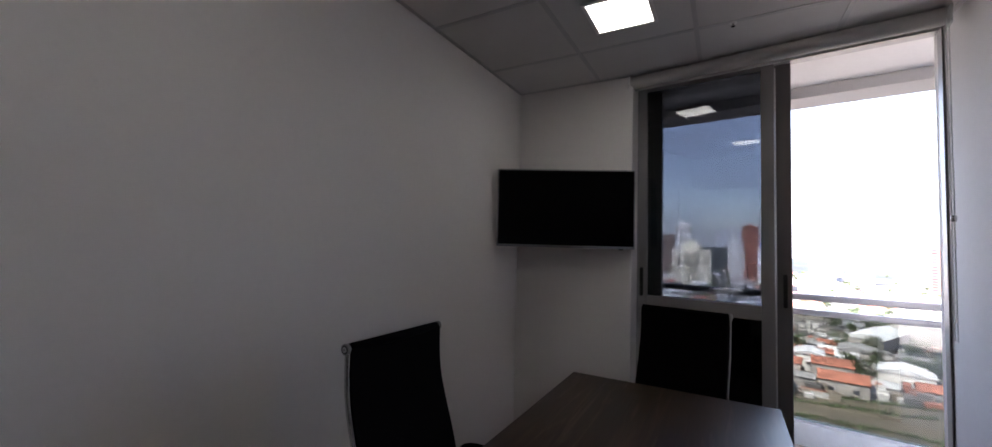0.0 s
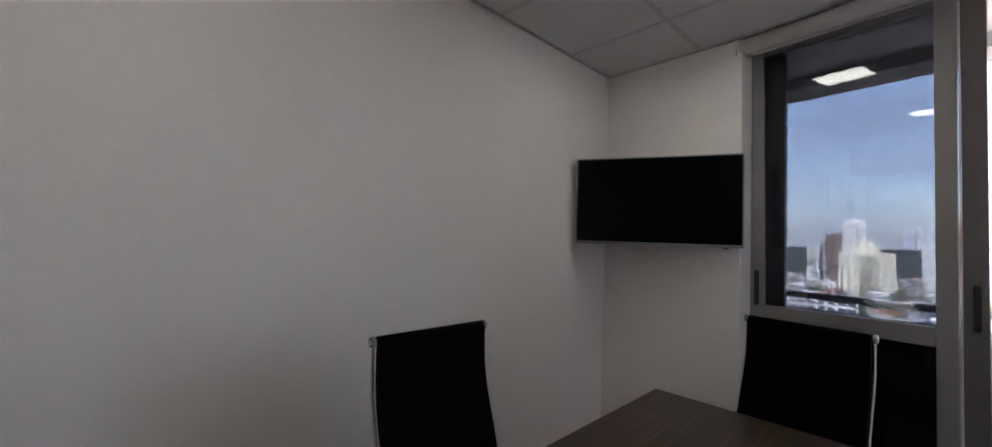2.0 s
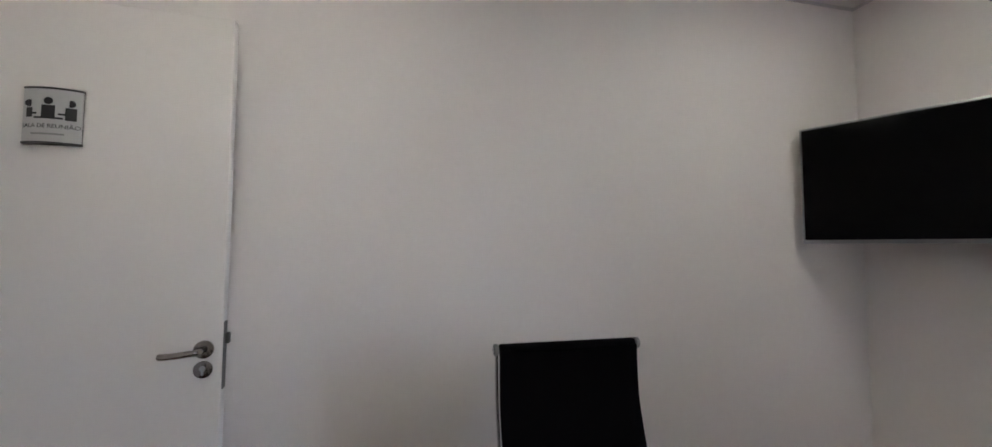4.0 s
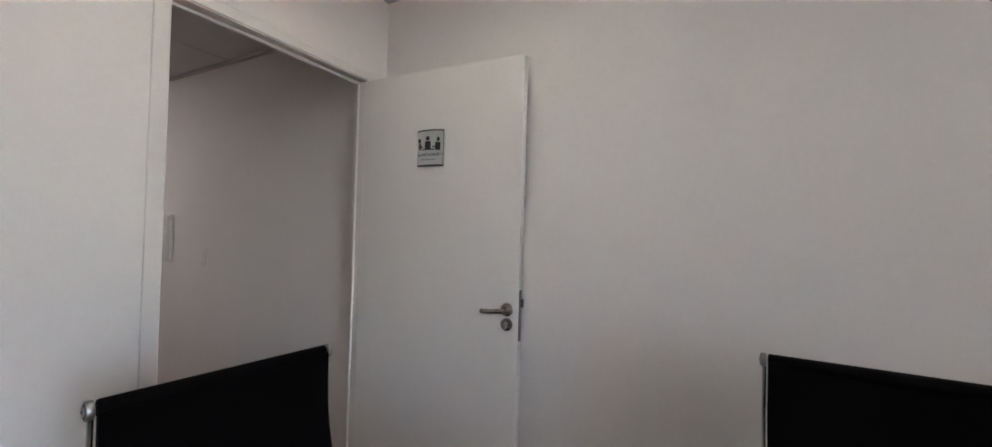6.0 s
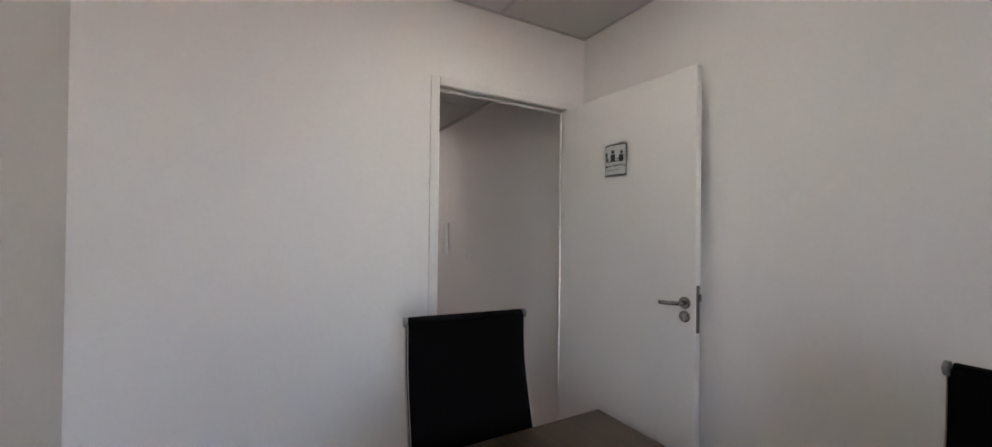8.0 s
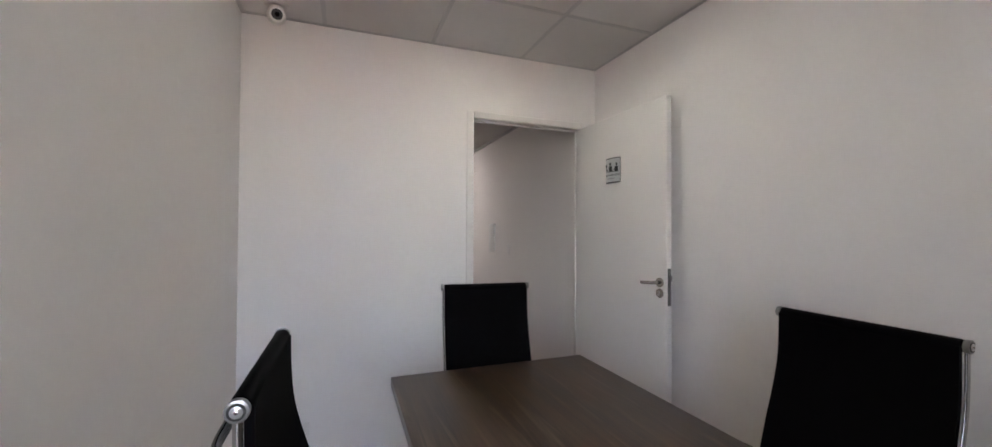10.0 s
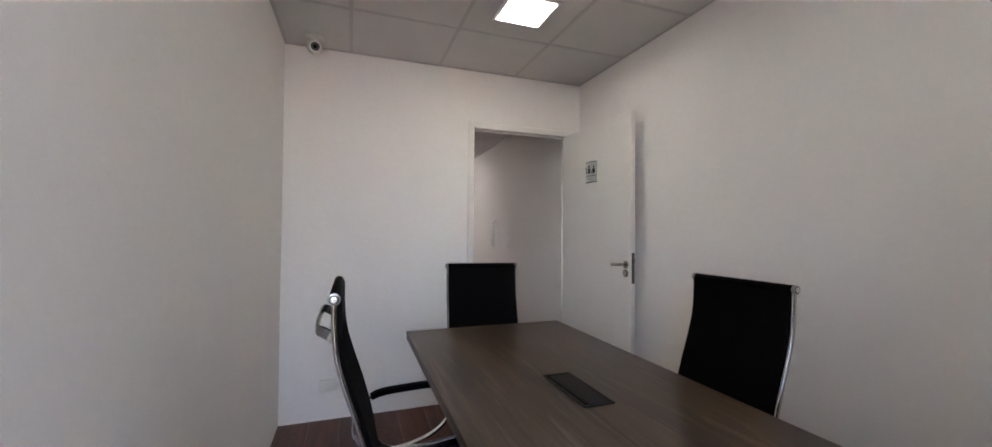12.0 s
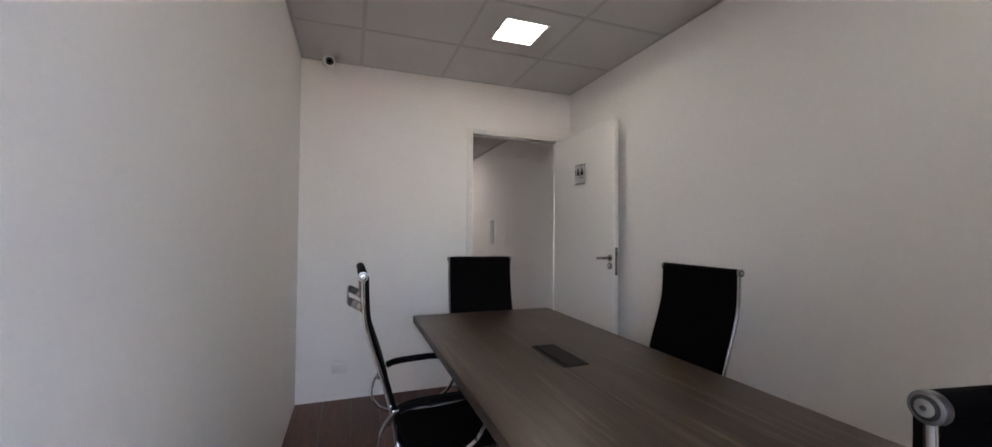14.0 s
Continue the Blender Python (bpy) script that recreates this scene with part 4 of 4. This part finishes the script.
for hx, hy, hw_, hd_, hh_, kind in ((2, -190, 11, 9, 4.5, 0), (4, -206, 12, 9, 5, 2), (3, -222, 12, 9, 5, 0), (6, -240, 14, 10, 6, 1), (8, -262, 15, 11, 6, 2), (-8, -258, 12, 9, 5, 1),
                                   (-12, -276, 13, 10, 5, 0), (6, -282, 12, 10, 6, 2), (-46, -211, 8, 9, 4.2, 2), (-72, -208, 8, 7, 4, 2), (-88, -214, 12, 9, 5, 0),
                                   (-68, -228, 9, 9, 4.6, 2), (-112, -262, 13, 9, 5, 0), (-108, -280, 12, 9, 6, 0), (-120, -300, 14, 10, 6, 1),
                                   (-38, -240, 8, 8, 4.5, 2), (-44, -246, 7, 6, 4, 0), (-46, -221, 7, 9, 4, 1), (-23.5, -206, 5, 9, 3.4, 2),
                                   (-24, -225, 6, 8, 4, 1), (-70, -201, 6, 7, 3.4, 2), (-92, -189, 11, 7, 4, 2), (-84, -205, 9, 6, 4, 1),
                                   (-100, -196, 12, 9, 4.4, 0), (-40, -226, 5, 8, 3.6, 0), (-42, -234, 6, 5, 3.4, 1), (-80, -215, 7, 6, 3.6, 1)):
    st = ((RENDER_DULL, ROOF_CLAY, CLAY), (RENDER_DULL, ROOF_METAL, METAL), (RENDER_GREY, ROOF_DARK, FIBRE))[kind]
    house(hx, hy, hw_, hd_, hh_, 1.5 if kind < 2 else 0.9, -10 if hx > -50 else -17, st[0], st[1], st[2], "low houses of the city", wins=3)


def yards():
    """Walls, lean-tos, tanks and sheds that fill the plots between the houses."""
    m = mat("yard_surfaces", (0.30, 0.29, 0.275), 0.9, vary=0.25, scale=0.3, fine=3)
    nt = m.node_tree
    p = nt.nodes["Principled BSDF"]
    geo = nt.nodes.new("ShaderNodeNewGeometry")
    ramp = nt.nodes.new("ShaderNodeValToRGB")
    ramp.color_ramp.interpolation = "CONSTANT"
    tones = ((0.0, (0.13, 0.125, 0.12)), (0.24, (0.24, 0.225, 0.21)), (0.45, (0.08, 0.075, 0.07)), (0.62, (0.40, 0.39, 0.37)),
             (0.78, (0.26, 0.10, 0.065)), (0.88, (0.17, 0.145, 0.115)))
    el = ramp.color_ramp.elements
    while len(el) < len(tones):
        el.new(0.5)
    for e, (at, c) in zip(el, tones):
        e.position, e.color = at, (*c, 1)
    nt.links.new(geo.outputs["Random Per Island"], ramp.inputs["Fac"])
    nt.links.new(ramp.outputs["Color"], p.inputs["Base Color"])
    r = random.Random(21)
    verts, faces = [], []
    for k in range(900):
        y = -166 - 150 * r.random() ** 1.2
        x = r.uniform(-0.34, 0.06) * -y * 1.15
        if y > -172 and x < -30:
            continue
        kind = r.random()
        w, d, h = (r.uniform(3, 9), 0.25, r.uniform(1.8, 2.6)) if kind < 0.4 else (r.uniform(1.5, 5), r.uniform(1.5, 5), r.uniform(1.6, 4.2))
        a = radians(-12 + r.uniform(-4, 4))
        ca, sa = math.cos(a), math.sin(a)
        i0 = len(verts)
        tilt = r.uniform(0, 0.5) if kind >= 0.4 else 0
        for zz in (0, 1):
            for u, v in ((-1, -1), (1, -1), (1, 1), (-1, 1)):
                px, py = u * w / 2, v * d / 2
                verts.append((x + px * ca - py * sa, y + px * sa + py * ca, G + zz * (h - (tilt if v > 0 else 0))))
        for f in ((4, 5, 6, 7), (0, 1, 5, 4), (1, 2, 6, 5), (2, 3, 7, 6), (3, 0, 4, 7)):
            faces.append([i0 + n for n in f])
    me = bpy.data.meshes.new("yard_clutter")
    me.from_pydata(verts, [], faces)
    me.materials.append(m)
    tagged(new("yard_clutter", me), "grey yard walls and sheds between the houses", "yards", "", "stuff")


yards()


def tower(x, y, w, d, h, rot, wall, label, floors, cols, win=(1.9, 1.3), crown=0.0, balcony=None, name="tower_building", span=1.0):
    """Apartment block; its windows sit on the face towards local +y. balcony: column range; span: share of the width that has windows."""
    o = thing(name, pose(x, y, G, 0, 0, rot), label, "building", "tower blocks of the city")
    b = box((-w / 2, -d / 2, 0), (w / 2, d / 2, h))
    part("wall", b, wall, o)
    b = box((-w / 2 - 0.2, -d / 2 - 0.2, h), (w / 2 + 0.2, d / 2 + 0.2, h + 1.0))
    if crown:
        add_box(b, (-w * 0.24, -d * 0.3, h + 1.0), (w * 0.24, d * 0.3, h + crown * 0.6))
        add_box(b, (-w * 0.14, -d * 0.2, h + crown * 0.6), (w * 0.14, d * 0.2, h + crown))
    part("roof", b, wall, o)
    ww, wh = win
    me = mesh_of("window", box((-ww / 2, -0.12, -wh / 2), (ww / 2, 0.12, wh / 2)), FAR_GLASS)
    fh = (h - 3.0) / floors
    for f in range(floors):
        z = 3.0 + (f + 0.5) * fh
        for c in range(cols):
            xx = span * (-w / 2 + (c + 0.5) * w / cols)
            piece("window", me, o, Matrix.Translation((xx, d / 2 + 0.02, z)))
    if balcony:
        x0, x1 = balcony
        bm_ = box((x0 * w, -0.2, -0.1), (x1 * w, 1.5, 0.1))
        add_box(bm_, (x0 * w, 1.35, 0.1), (x1 * w, 1.5, 0.95))
        bme = mesh_of("balcony", bm_, wall)
        for f in range(floors):
            piece("balcony", bme, o, Matrix.Translation((0, d / 2, 3.0 + f * fh + 0.15)))
    return o


tower(52, -380, 62, 12, 10.5, 6, RENDER_WHITE, "long white office block with two rows of windows", 2, 11, (3.9, 2.1), 0, name="office_block")
tower(34, -577, 44, 20, 44, 4, RENDER_CREAM, "cream apartment tower with stepped top and balconies", 13, 8, (2.3, 1.5), 13, balcony=(-0.17, 0.17))
tower(49, -648, 21, 18, 80, 4, RENDER_WHITE, "tall white apartment tower", 22, 4, (2.4, 1.4), 5)
tower(76, -752, 25, 18, 68, 6, RENDER_BROWN, "brown apartment tower with pale bands", 18, 5, (2.2, 1.6), 3)
tower(108, -790, 14, 18, 52, 8, RENDER_WHITE, "white striped tower wing", 15, 1, (10.5, 1.6), 0)
tower(95, -795, 12, 16, 54, 8, RENDER_GREY, "grey blank tower core between striped wings", 1, 1, (1, 1), 3)
tower(82.5, -786, 12, 18, 50, 8, RENDER_WHITE, "white striped tower wing", 15, 1, (9.0, 1.6), 0)
tower(-19, -735, 22, 18, 57, 0, RENDER_WHITE, "slim white apartment tower", 17, 4, (1.8, 1.4), 4)
tower(-43, -828, 25, 22, 86, -2, RENDER_BRICK, "tall brick-red apartment tower block", 24, 5, (1.8, 1.4), 5)
tower(175, -880, 27, 20, 67, 10, RENDER_WHITE, "white apartment tower with many small windows", 19, 6, (2.4, 1.5), 3)
tower(-137, -812, 32, 22, 64, -8, RENDER_WHITE, "broad white apartment tower", 19, 3, (5.8, 2.7), 2, span=0.56)
tower(-163, -868, 20, 18, 58, -8, RENDER_GREY, "dark grey glazed tower block", 16, 3, (5.6, 2.2), 0)
tower(-181, -790, 25, 22, 64, -10, RENDER_WHITE, "white apartment tower with dark window columns", 20, 2, (4.7, 2.6), 2, span=0.40)
tower(-258, -812, 24, 18, 50, -14, RENDER_WHITE, "plain white tower block", 15, 3, (1.8, 1.4), 2)
tower(-228, -675, 24, 18, 53, -14, RENDER_BRICK, "red and white tower with dark windows", 15, 3, (5.0, 1.8), 2)
blue = tower(-47, -552, 22, 16, 48, -4, RENDER_WHITE, "white tower with a blue panel strip", 12, 2, (2.0, 1.4), 0)
part("blue_panel", box((-4.5, 8.1, 3), (3.0, 8.6, 41)), BLUE_PANEL, blue, "bright blue facade strip")
part("sign_board", box((-9, 7.0, 48.8), (9, 8.2, 54)), BLUE_PANEL, blue)
tower(-330, -1130, 90, 25, 28, -16, RENDER_WHITE, "long white office building with dark window bands", 6, 1, (80, 2.0), 0)
tower(-413, -1500, 34, 24, 66, -16, RENDER_GREY, "grey stepped tower with a spire", 14, 4, (3, 1.6), 26)

# scattered low houses
TAKEN = [(-40, -200, 45), (-70, -255, 40), (-100, -305, 26), (52, -380, 36), (34, -577, 30), (49, -648, 18), (76, -752, 20), (95, -790, 30),
         (-19, -735, 20), (-45, -828, 24), (175, -880, 22), (-141, -812, 34), (-187, -790, 26), (-258, -812, 20), (-228, -675, 20),
         (-47, -552, 20), (-330, -1130, 55), (-14, -215, 34), (-43, -285, 32)]
made = 0
STYLES = ((RENDER_DULL, ROOF_CLAY, CLAY), (RENDER_DULL, ROOF_METAL, METAL), (RENDER_GREY, ROOF_DARK, FIBRE), (RENDER_DULL, ROOF_CLAY, CLAY))
while made < 250:
    dist = 270 + 830 * rnd.random() ** 1.3
    ang = radians(rnd.uniform(-17, 24))
    hx, hy = -dist * math.sin(ang), -dist * math.cos(ang)
    if hy > -265 or any((hx - a) ** 2 + (hy - c) ** 2 < r * r for a, c, r in TAKEN) or abs(hy + 332 - hx * 0.079) < 14:
        continue
    w_, d_ = rnd.uniform(8, 17), rnd.uniform(7, 12)
    wl, rf, lb = rnd.choice(STYLES)
    TAKEN.append((hx, hy, 10))
    house(hx, hy, w_, d_, rnd.uniform(4, 8), rnd.choice((1.4, 1.8, 0)), rnd.choice((-14, -10, 76, 80)) + rnd.uniform(-4, 4), wl, rf, lb, "low houses of the city", wins=2)
    made += 1


# distance: wooded hill, far skyline
def wooded_hill():
    b = bmesh.new()
    nx, ny = 150, 50
    rows = []
    for j in range(ny):
        r = []
        for i in range(nx):
            x = -420 + 1100 * i / (nx - 1)
            y = -900 - 1500 * j / (ny - 1)
            edge = min(1, j / 4) * min(1, (ny - 1 - j) / 6 + 0.2) * min(1, max(0, (x + 360)) / 330)
            base = 56 * (j / (ny - 1)) ** 0.8 + 14 * noise.noise((x / 260, y / 260, 0))
            crown = 7 * abs(noise.noise((x / 16, y / 16, 3))) + 5 * abs(noise.noise((x / 37, y / 37, 9)))
            z = G - 2 + (base + crown + 6) * edge
            r.append(b.verts.new((x + rnd.uniform(-3, 3), y + rnd.uniform(-6, 6), z)))
        rows.append(r)
    for p, q in zip(rows, rows[1:]):
        for i in range(nx - 1):
            b.faces.new((p[i], p[i + 1], q[i + 1], q[i]))
    bmesh.ops.recalc_face_normals(b, faces=b.faces)
    tagged(new("far_woods", mesh_of("far_woods", b, FOREST)), "dark green wooded hill beyond the towers", "woods", "", "stuff")


wooded_hill()
b = bmesh.new()
for i in range(150):
    ang = radians(rnd.uniform(-22, 40))
    dist = rnd.uniform(1500, 3400)
    x, y = -dist * math.sin(ang), -dist * math.cos(ang)
    if -420 < x < 620 and y > -2450:
        y -= 1000
    w_ = rnd.uniform(16, 44)
    h_ = rnd.choice((22, 30, 45, 58, 68)) * rnd.uniform(0.8, 1.15)
    add_box(b, (x - w_ / 2, y - 12, G), (x + w_ / 2, y + 12, G + h_))
for k, (x, hh) in enumerate(((20, 150), (-12, 158), (-55, 164), (-92, 150), (-150, 158), (-190, 148))):
    add_box(b, (x - 17, -2650, G), (x + 15, -2625, G + hh))
    add_box(b, (x - 5, -2649, G + hh), (x + 5, -2630, G + hh + 7))
tagged(new("far_skyline", mesh_of("far_skyline", b, FAR_CITY_HAZED)), "far skyline of tower blocks with haze painted in as grey", "skyline", "", "stuff")


# trees
def tree(seed, ht, spread):
    r = random.Random(seed)
    o = thing("tree", pose(0, 0, G), "green street tree with an uneven leafy crown", "tree", "street trees")
    b = sweep([(0, 0, 0), (0.1, 0.05, ht * 0.25), (0.0, 0.15, ht * 0.5)], ring(0.22, 8))
    for k in range(5):
        a = k * 1.256 + r.uniform(-0.3, 0.3)
        e = Vector((math.cos(a) * spread * 0.55, math.sin(a) * spread * 0.55, ht * r.uniform(0.62, 0.85)))
        m = Vector((0, 0.1, ht * r.uniform(0.30, 0.45)))
        limb = sweep([m, m.lerp(e, 0.5) + Vector((0, 0, 0.3)), e], ring(0.08, 6))
        tmp = bpy.data.meshes.new("limb")
        limb.to_mesh(tmp)
        limb.free()
        b.from_mesh(tmp)
        bpy.data.meshes.remove(tmp)
    part("trunk", b, BARK, o, "grey-brown trunk and limbs")
    verts, faces = [], []
    for k in range(26):
        a, rr, zz = r.uniform(0, 6.28), spread * r.random() ** 0.5, ht * r.uniform(0.45, 1.0)
        c = Vector((math.cos(a) * rr * (1.15 - zz / ht * 0.5), math.sin(a) * rr * (1.15 - zz / ht * 0.5), zz))
        for n_ in range(26):
            p = c + Vector((r.gauss(0, 1), r.gauss(0, 1), r.gauss(0, 0.7))) * spread * 0.17
            u = Vector((r.gauss(0, 1), r.gauss(0, 1), r.gauss(0, 1))).normalized() * 0.42
            v = Vector((r.gauss(0, 1), r.gauss(0, 1), r.gauss(0, 0.6))).normalized() * 0.42
            i0 = len(verts)
            verts += [p - u, p + v * 0.6, p + u, p - v * 0.6]
            faces.append((i0, i0 + 1, i0 + 2, i0 + 3))
    me = bpy.data.meshes.new("crown")
    me.from_pydata(verts, [], faces)
    me.materials.append(LEAF)
    piece("crown", me, o)
    return o


protos = [tree(11, 8.0, 3.6), tree(12, 6.5, 3.0), tree(13, 10.0, 4.5)]
spots = [(-43, -203), (-56, -220), (-47, -239), (-25, -213), (-72, -218), (-58, -236), (-31, -234), (-66, -206), (-82, -232), (-88, -238), (-80, -242), (-92, -228), (-76, -247), (-97, -222), (-85, -225), (-70, -238),
         (-93, -205), (-98, -212), (-90, -199), (-104, -206), (-72, -294), (-80, -300), (-64, -298), (-58, -302), (-76, -288),
         (-28, -250), (-24, -262), (-22, -274), (-27, -244), (-60, -330), (-48, -338), (-36, -336), (-74, -345), (-90, -350),
         (-104, -340), (-120, -352), (-20, -340), (-5, -345), (-44.5, -186), (-72, -196), (-66, -201), (-69, -204), (-62, -206)]
for i, (x, y) in enumerate(spots):
    p = protos[i % 3]
    if i < 3:
        p.matrix_basis = pose(x, y, G, 0, 0, 40 * i)
    else:
        copy_thing(p, pose(x, y, G, 0, 0, rnd.uniform(0, 360)))
for i in range(90):
    dist = 330 + 700 * rnd.random()
    ang = radians(rnd.uniform(-14, 24))
    x, y = -dist * math.sin(ang), -dist * math.cos(ang)
    if any((x - a) ** 2 + (y - c) ** 2 < (r * 0.8) ** 2 for a, c, r in TAKEN[:19]):
        continue
    copy_thing(protos[i % 3], pose(x, y, G, 0, 0, rnd.uniform(0, 360)))


# low scrub along the bank
def scrub():
    r = random.Random(5)
    verts, faces = [], []
    for k in range(1100):
        s = r.random()
        x = 20 - 150 * s
        if k % 6 in (3, 5):
            continue
        y = -163.5 - 18 * s + r.choice((0, 0, 9.5)) + r.uniform(-0.9, 0.9) if k % 6 != 1 else -148.5 + (20 - x) * 0.0696 + r.uniform(-1.5, 1.5)
        for n_ in range(16):
            p = Vector((x + r.gauss(0, 0.8), y + r.gauss(0, 0.4), G + 0.1 + abs(r.gauss(0, 0.35))))
            u = Vector((r.gauss(0, 1), r.gauss(0, 1), r.gauss(0, 1))).normalized() * 0.35
            v = Vector((r.gauss(0, 1), r.gauss(0, 1), r.gauss(0, 1))).normalized() * 0.30
            i0 = len(verts)
            verts += [p - u, p + v, p + u, p - v]
            faces.append((i0, i0 + 1, i0 + 2, i0 + 3))
    me = bpy.data.meshes.new("scrub")
    me.from_pydata(verts, [], faces)
    me.materials.append(LEAF)
    tagged(new("scrub", me), "dark scrub hedges along the grass bank", "shrubs", "", "stuff")


scrub()


# cars
def car(material):
    o = thing("car", pose(0, 0, G), "parked car with dark windows", "car", "parked cars")
    b = box((-0.88, -2.1, 0.28), (0.88, 2.1, 0.86), 0.16, 3)
    part("body", b, material, o)
    b = box((-0.80, -1.35, 0.84), (0.80, 1.0, 1.42), 0.05, 1)
    for v in b.verts:
        if v.co.z > 1.1:
            v.co.x *= 0.84
            v.co.y = v.co.y * 0.72 - 0.06
    part("cabin_glass", b, FAR_GLASS, o)
    part("roof", box((-0.64, -1.0, 1.40), (0.64, 0.62, 1.46), 0.02, 1), material, o)
    me = mesh_of("wheel", cyl(0.31, 0.20, (0, 0, 0), "x", 16, bevel=0.03), RUBBER)
    for x in (-0.80, 0.80):
        for y in (-1.30, 1.30):
            piece("wheel", me, o, Matrix.Translation((x, y, 0.31)))
    return o


cars = [car(m) for m in CAR_PAINT]
lot = [(-47 + 4.4 * (i % 5) - 1.3 * (i // 5), -262 - 12 * (i // 5) - 0.9 * (i % 5), 12 if i % 2 else 192) for i in range(20)]
lot += [(-20, -136.3, -94), (-24.6, -136, -94), (-44, -132.6, 86), (-31, -215, 8), (-32.5, -228, 8), (-90, -245, -28), (-93, -238, -28), (-60, -332, 85), (-20, -328, 85), (-100, -338, 85), (-76, -222, 70), (-83, -219, 70)]
for i, (x, y, rz) in enumerate(lot):
    k = (0, 2, 1, 0, 1, 3, 0, 2)[i % 8]
    zz = G + 0.125
    if cars[k].matrix_basis.translation.y == 0:
        cars[k].matrix_basis = pose(x, y, zz, 0, 0, rz)
    else:
        copy_thing(cars[k], pose(x, y, zz, 0, 0, rz))


# ---- floor planks ----
PLANK_W, PLANK_L, ROW0, ROW1 = 0.1905, 1.203, -3.56, 0.86
cut = {}


def plank_mesh(length):
    key = round(length, 3)
    if key not in cut:
        cut[key] = mesh_of("plank", box((-0.0950, 0.0006, -0.011), (0.0950, key - 0.0006, 0.0), 0.0012, 1), FLOOR)
    return cut[key]


for i in range(11):
    x = XW + 0.0955 + i * PLANK_W
    y = ROW0
    first = PLANK_L * (1 - (i * 0.41) % 1.0)
    for length in (first, PLANK_L, PLANK_L, PLANK_L, PLANK_L):
        end = min(y + length, ROW1 if -1.40 < x < -0.1 else -0.002)
        if end - y > 0.05:
            piece("plank", plank_mesh(end - y), floor, Matrix.Translation((x, y, 0)))
        y = end
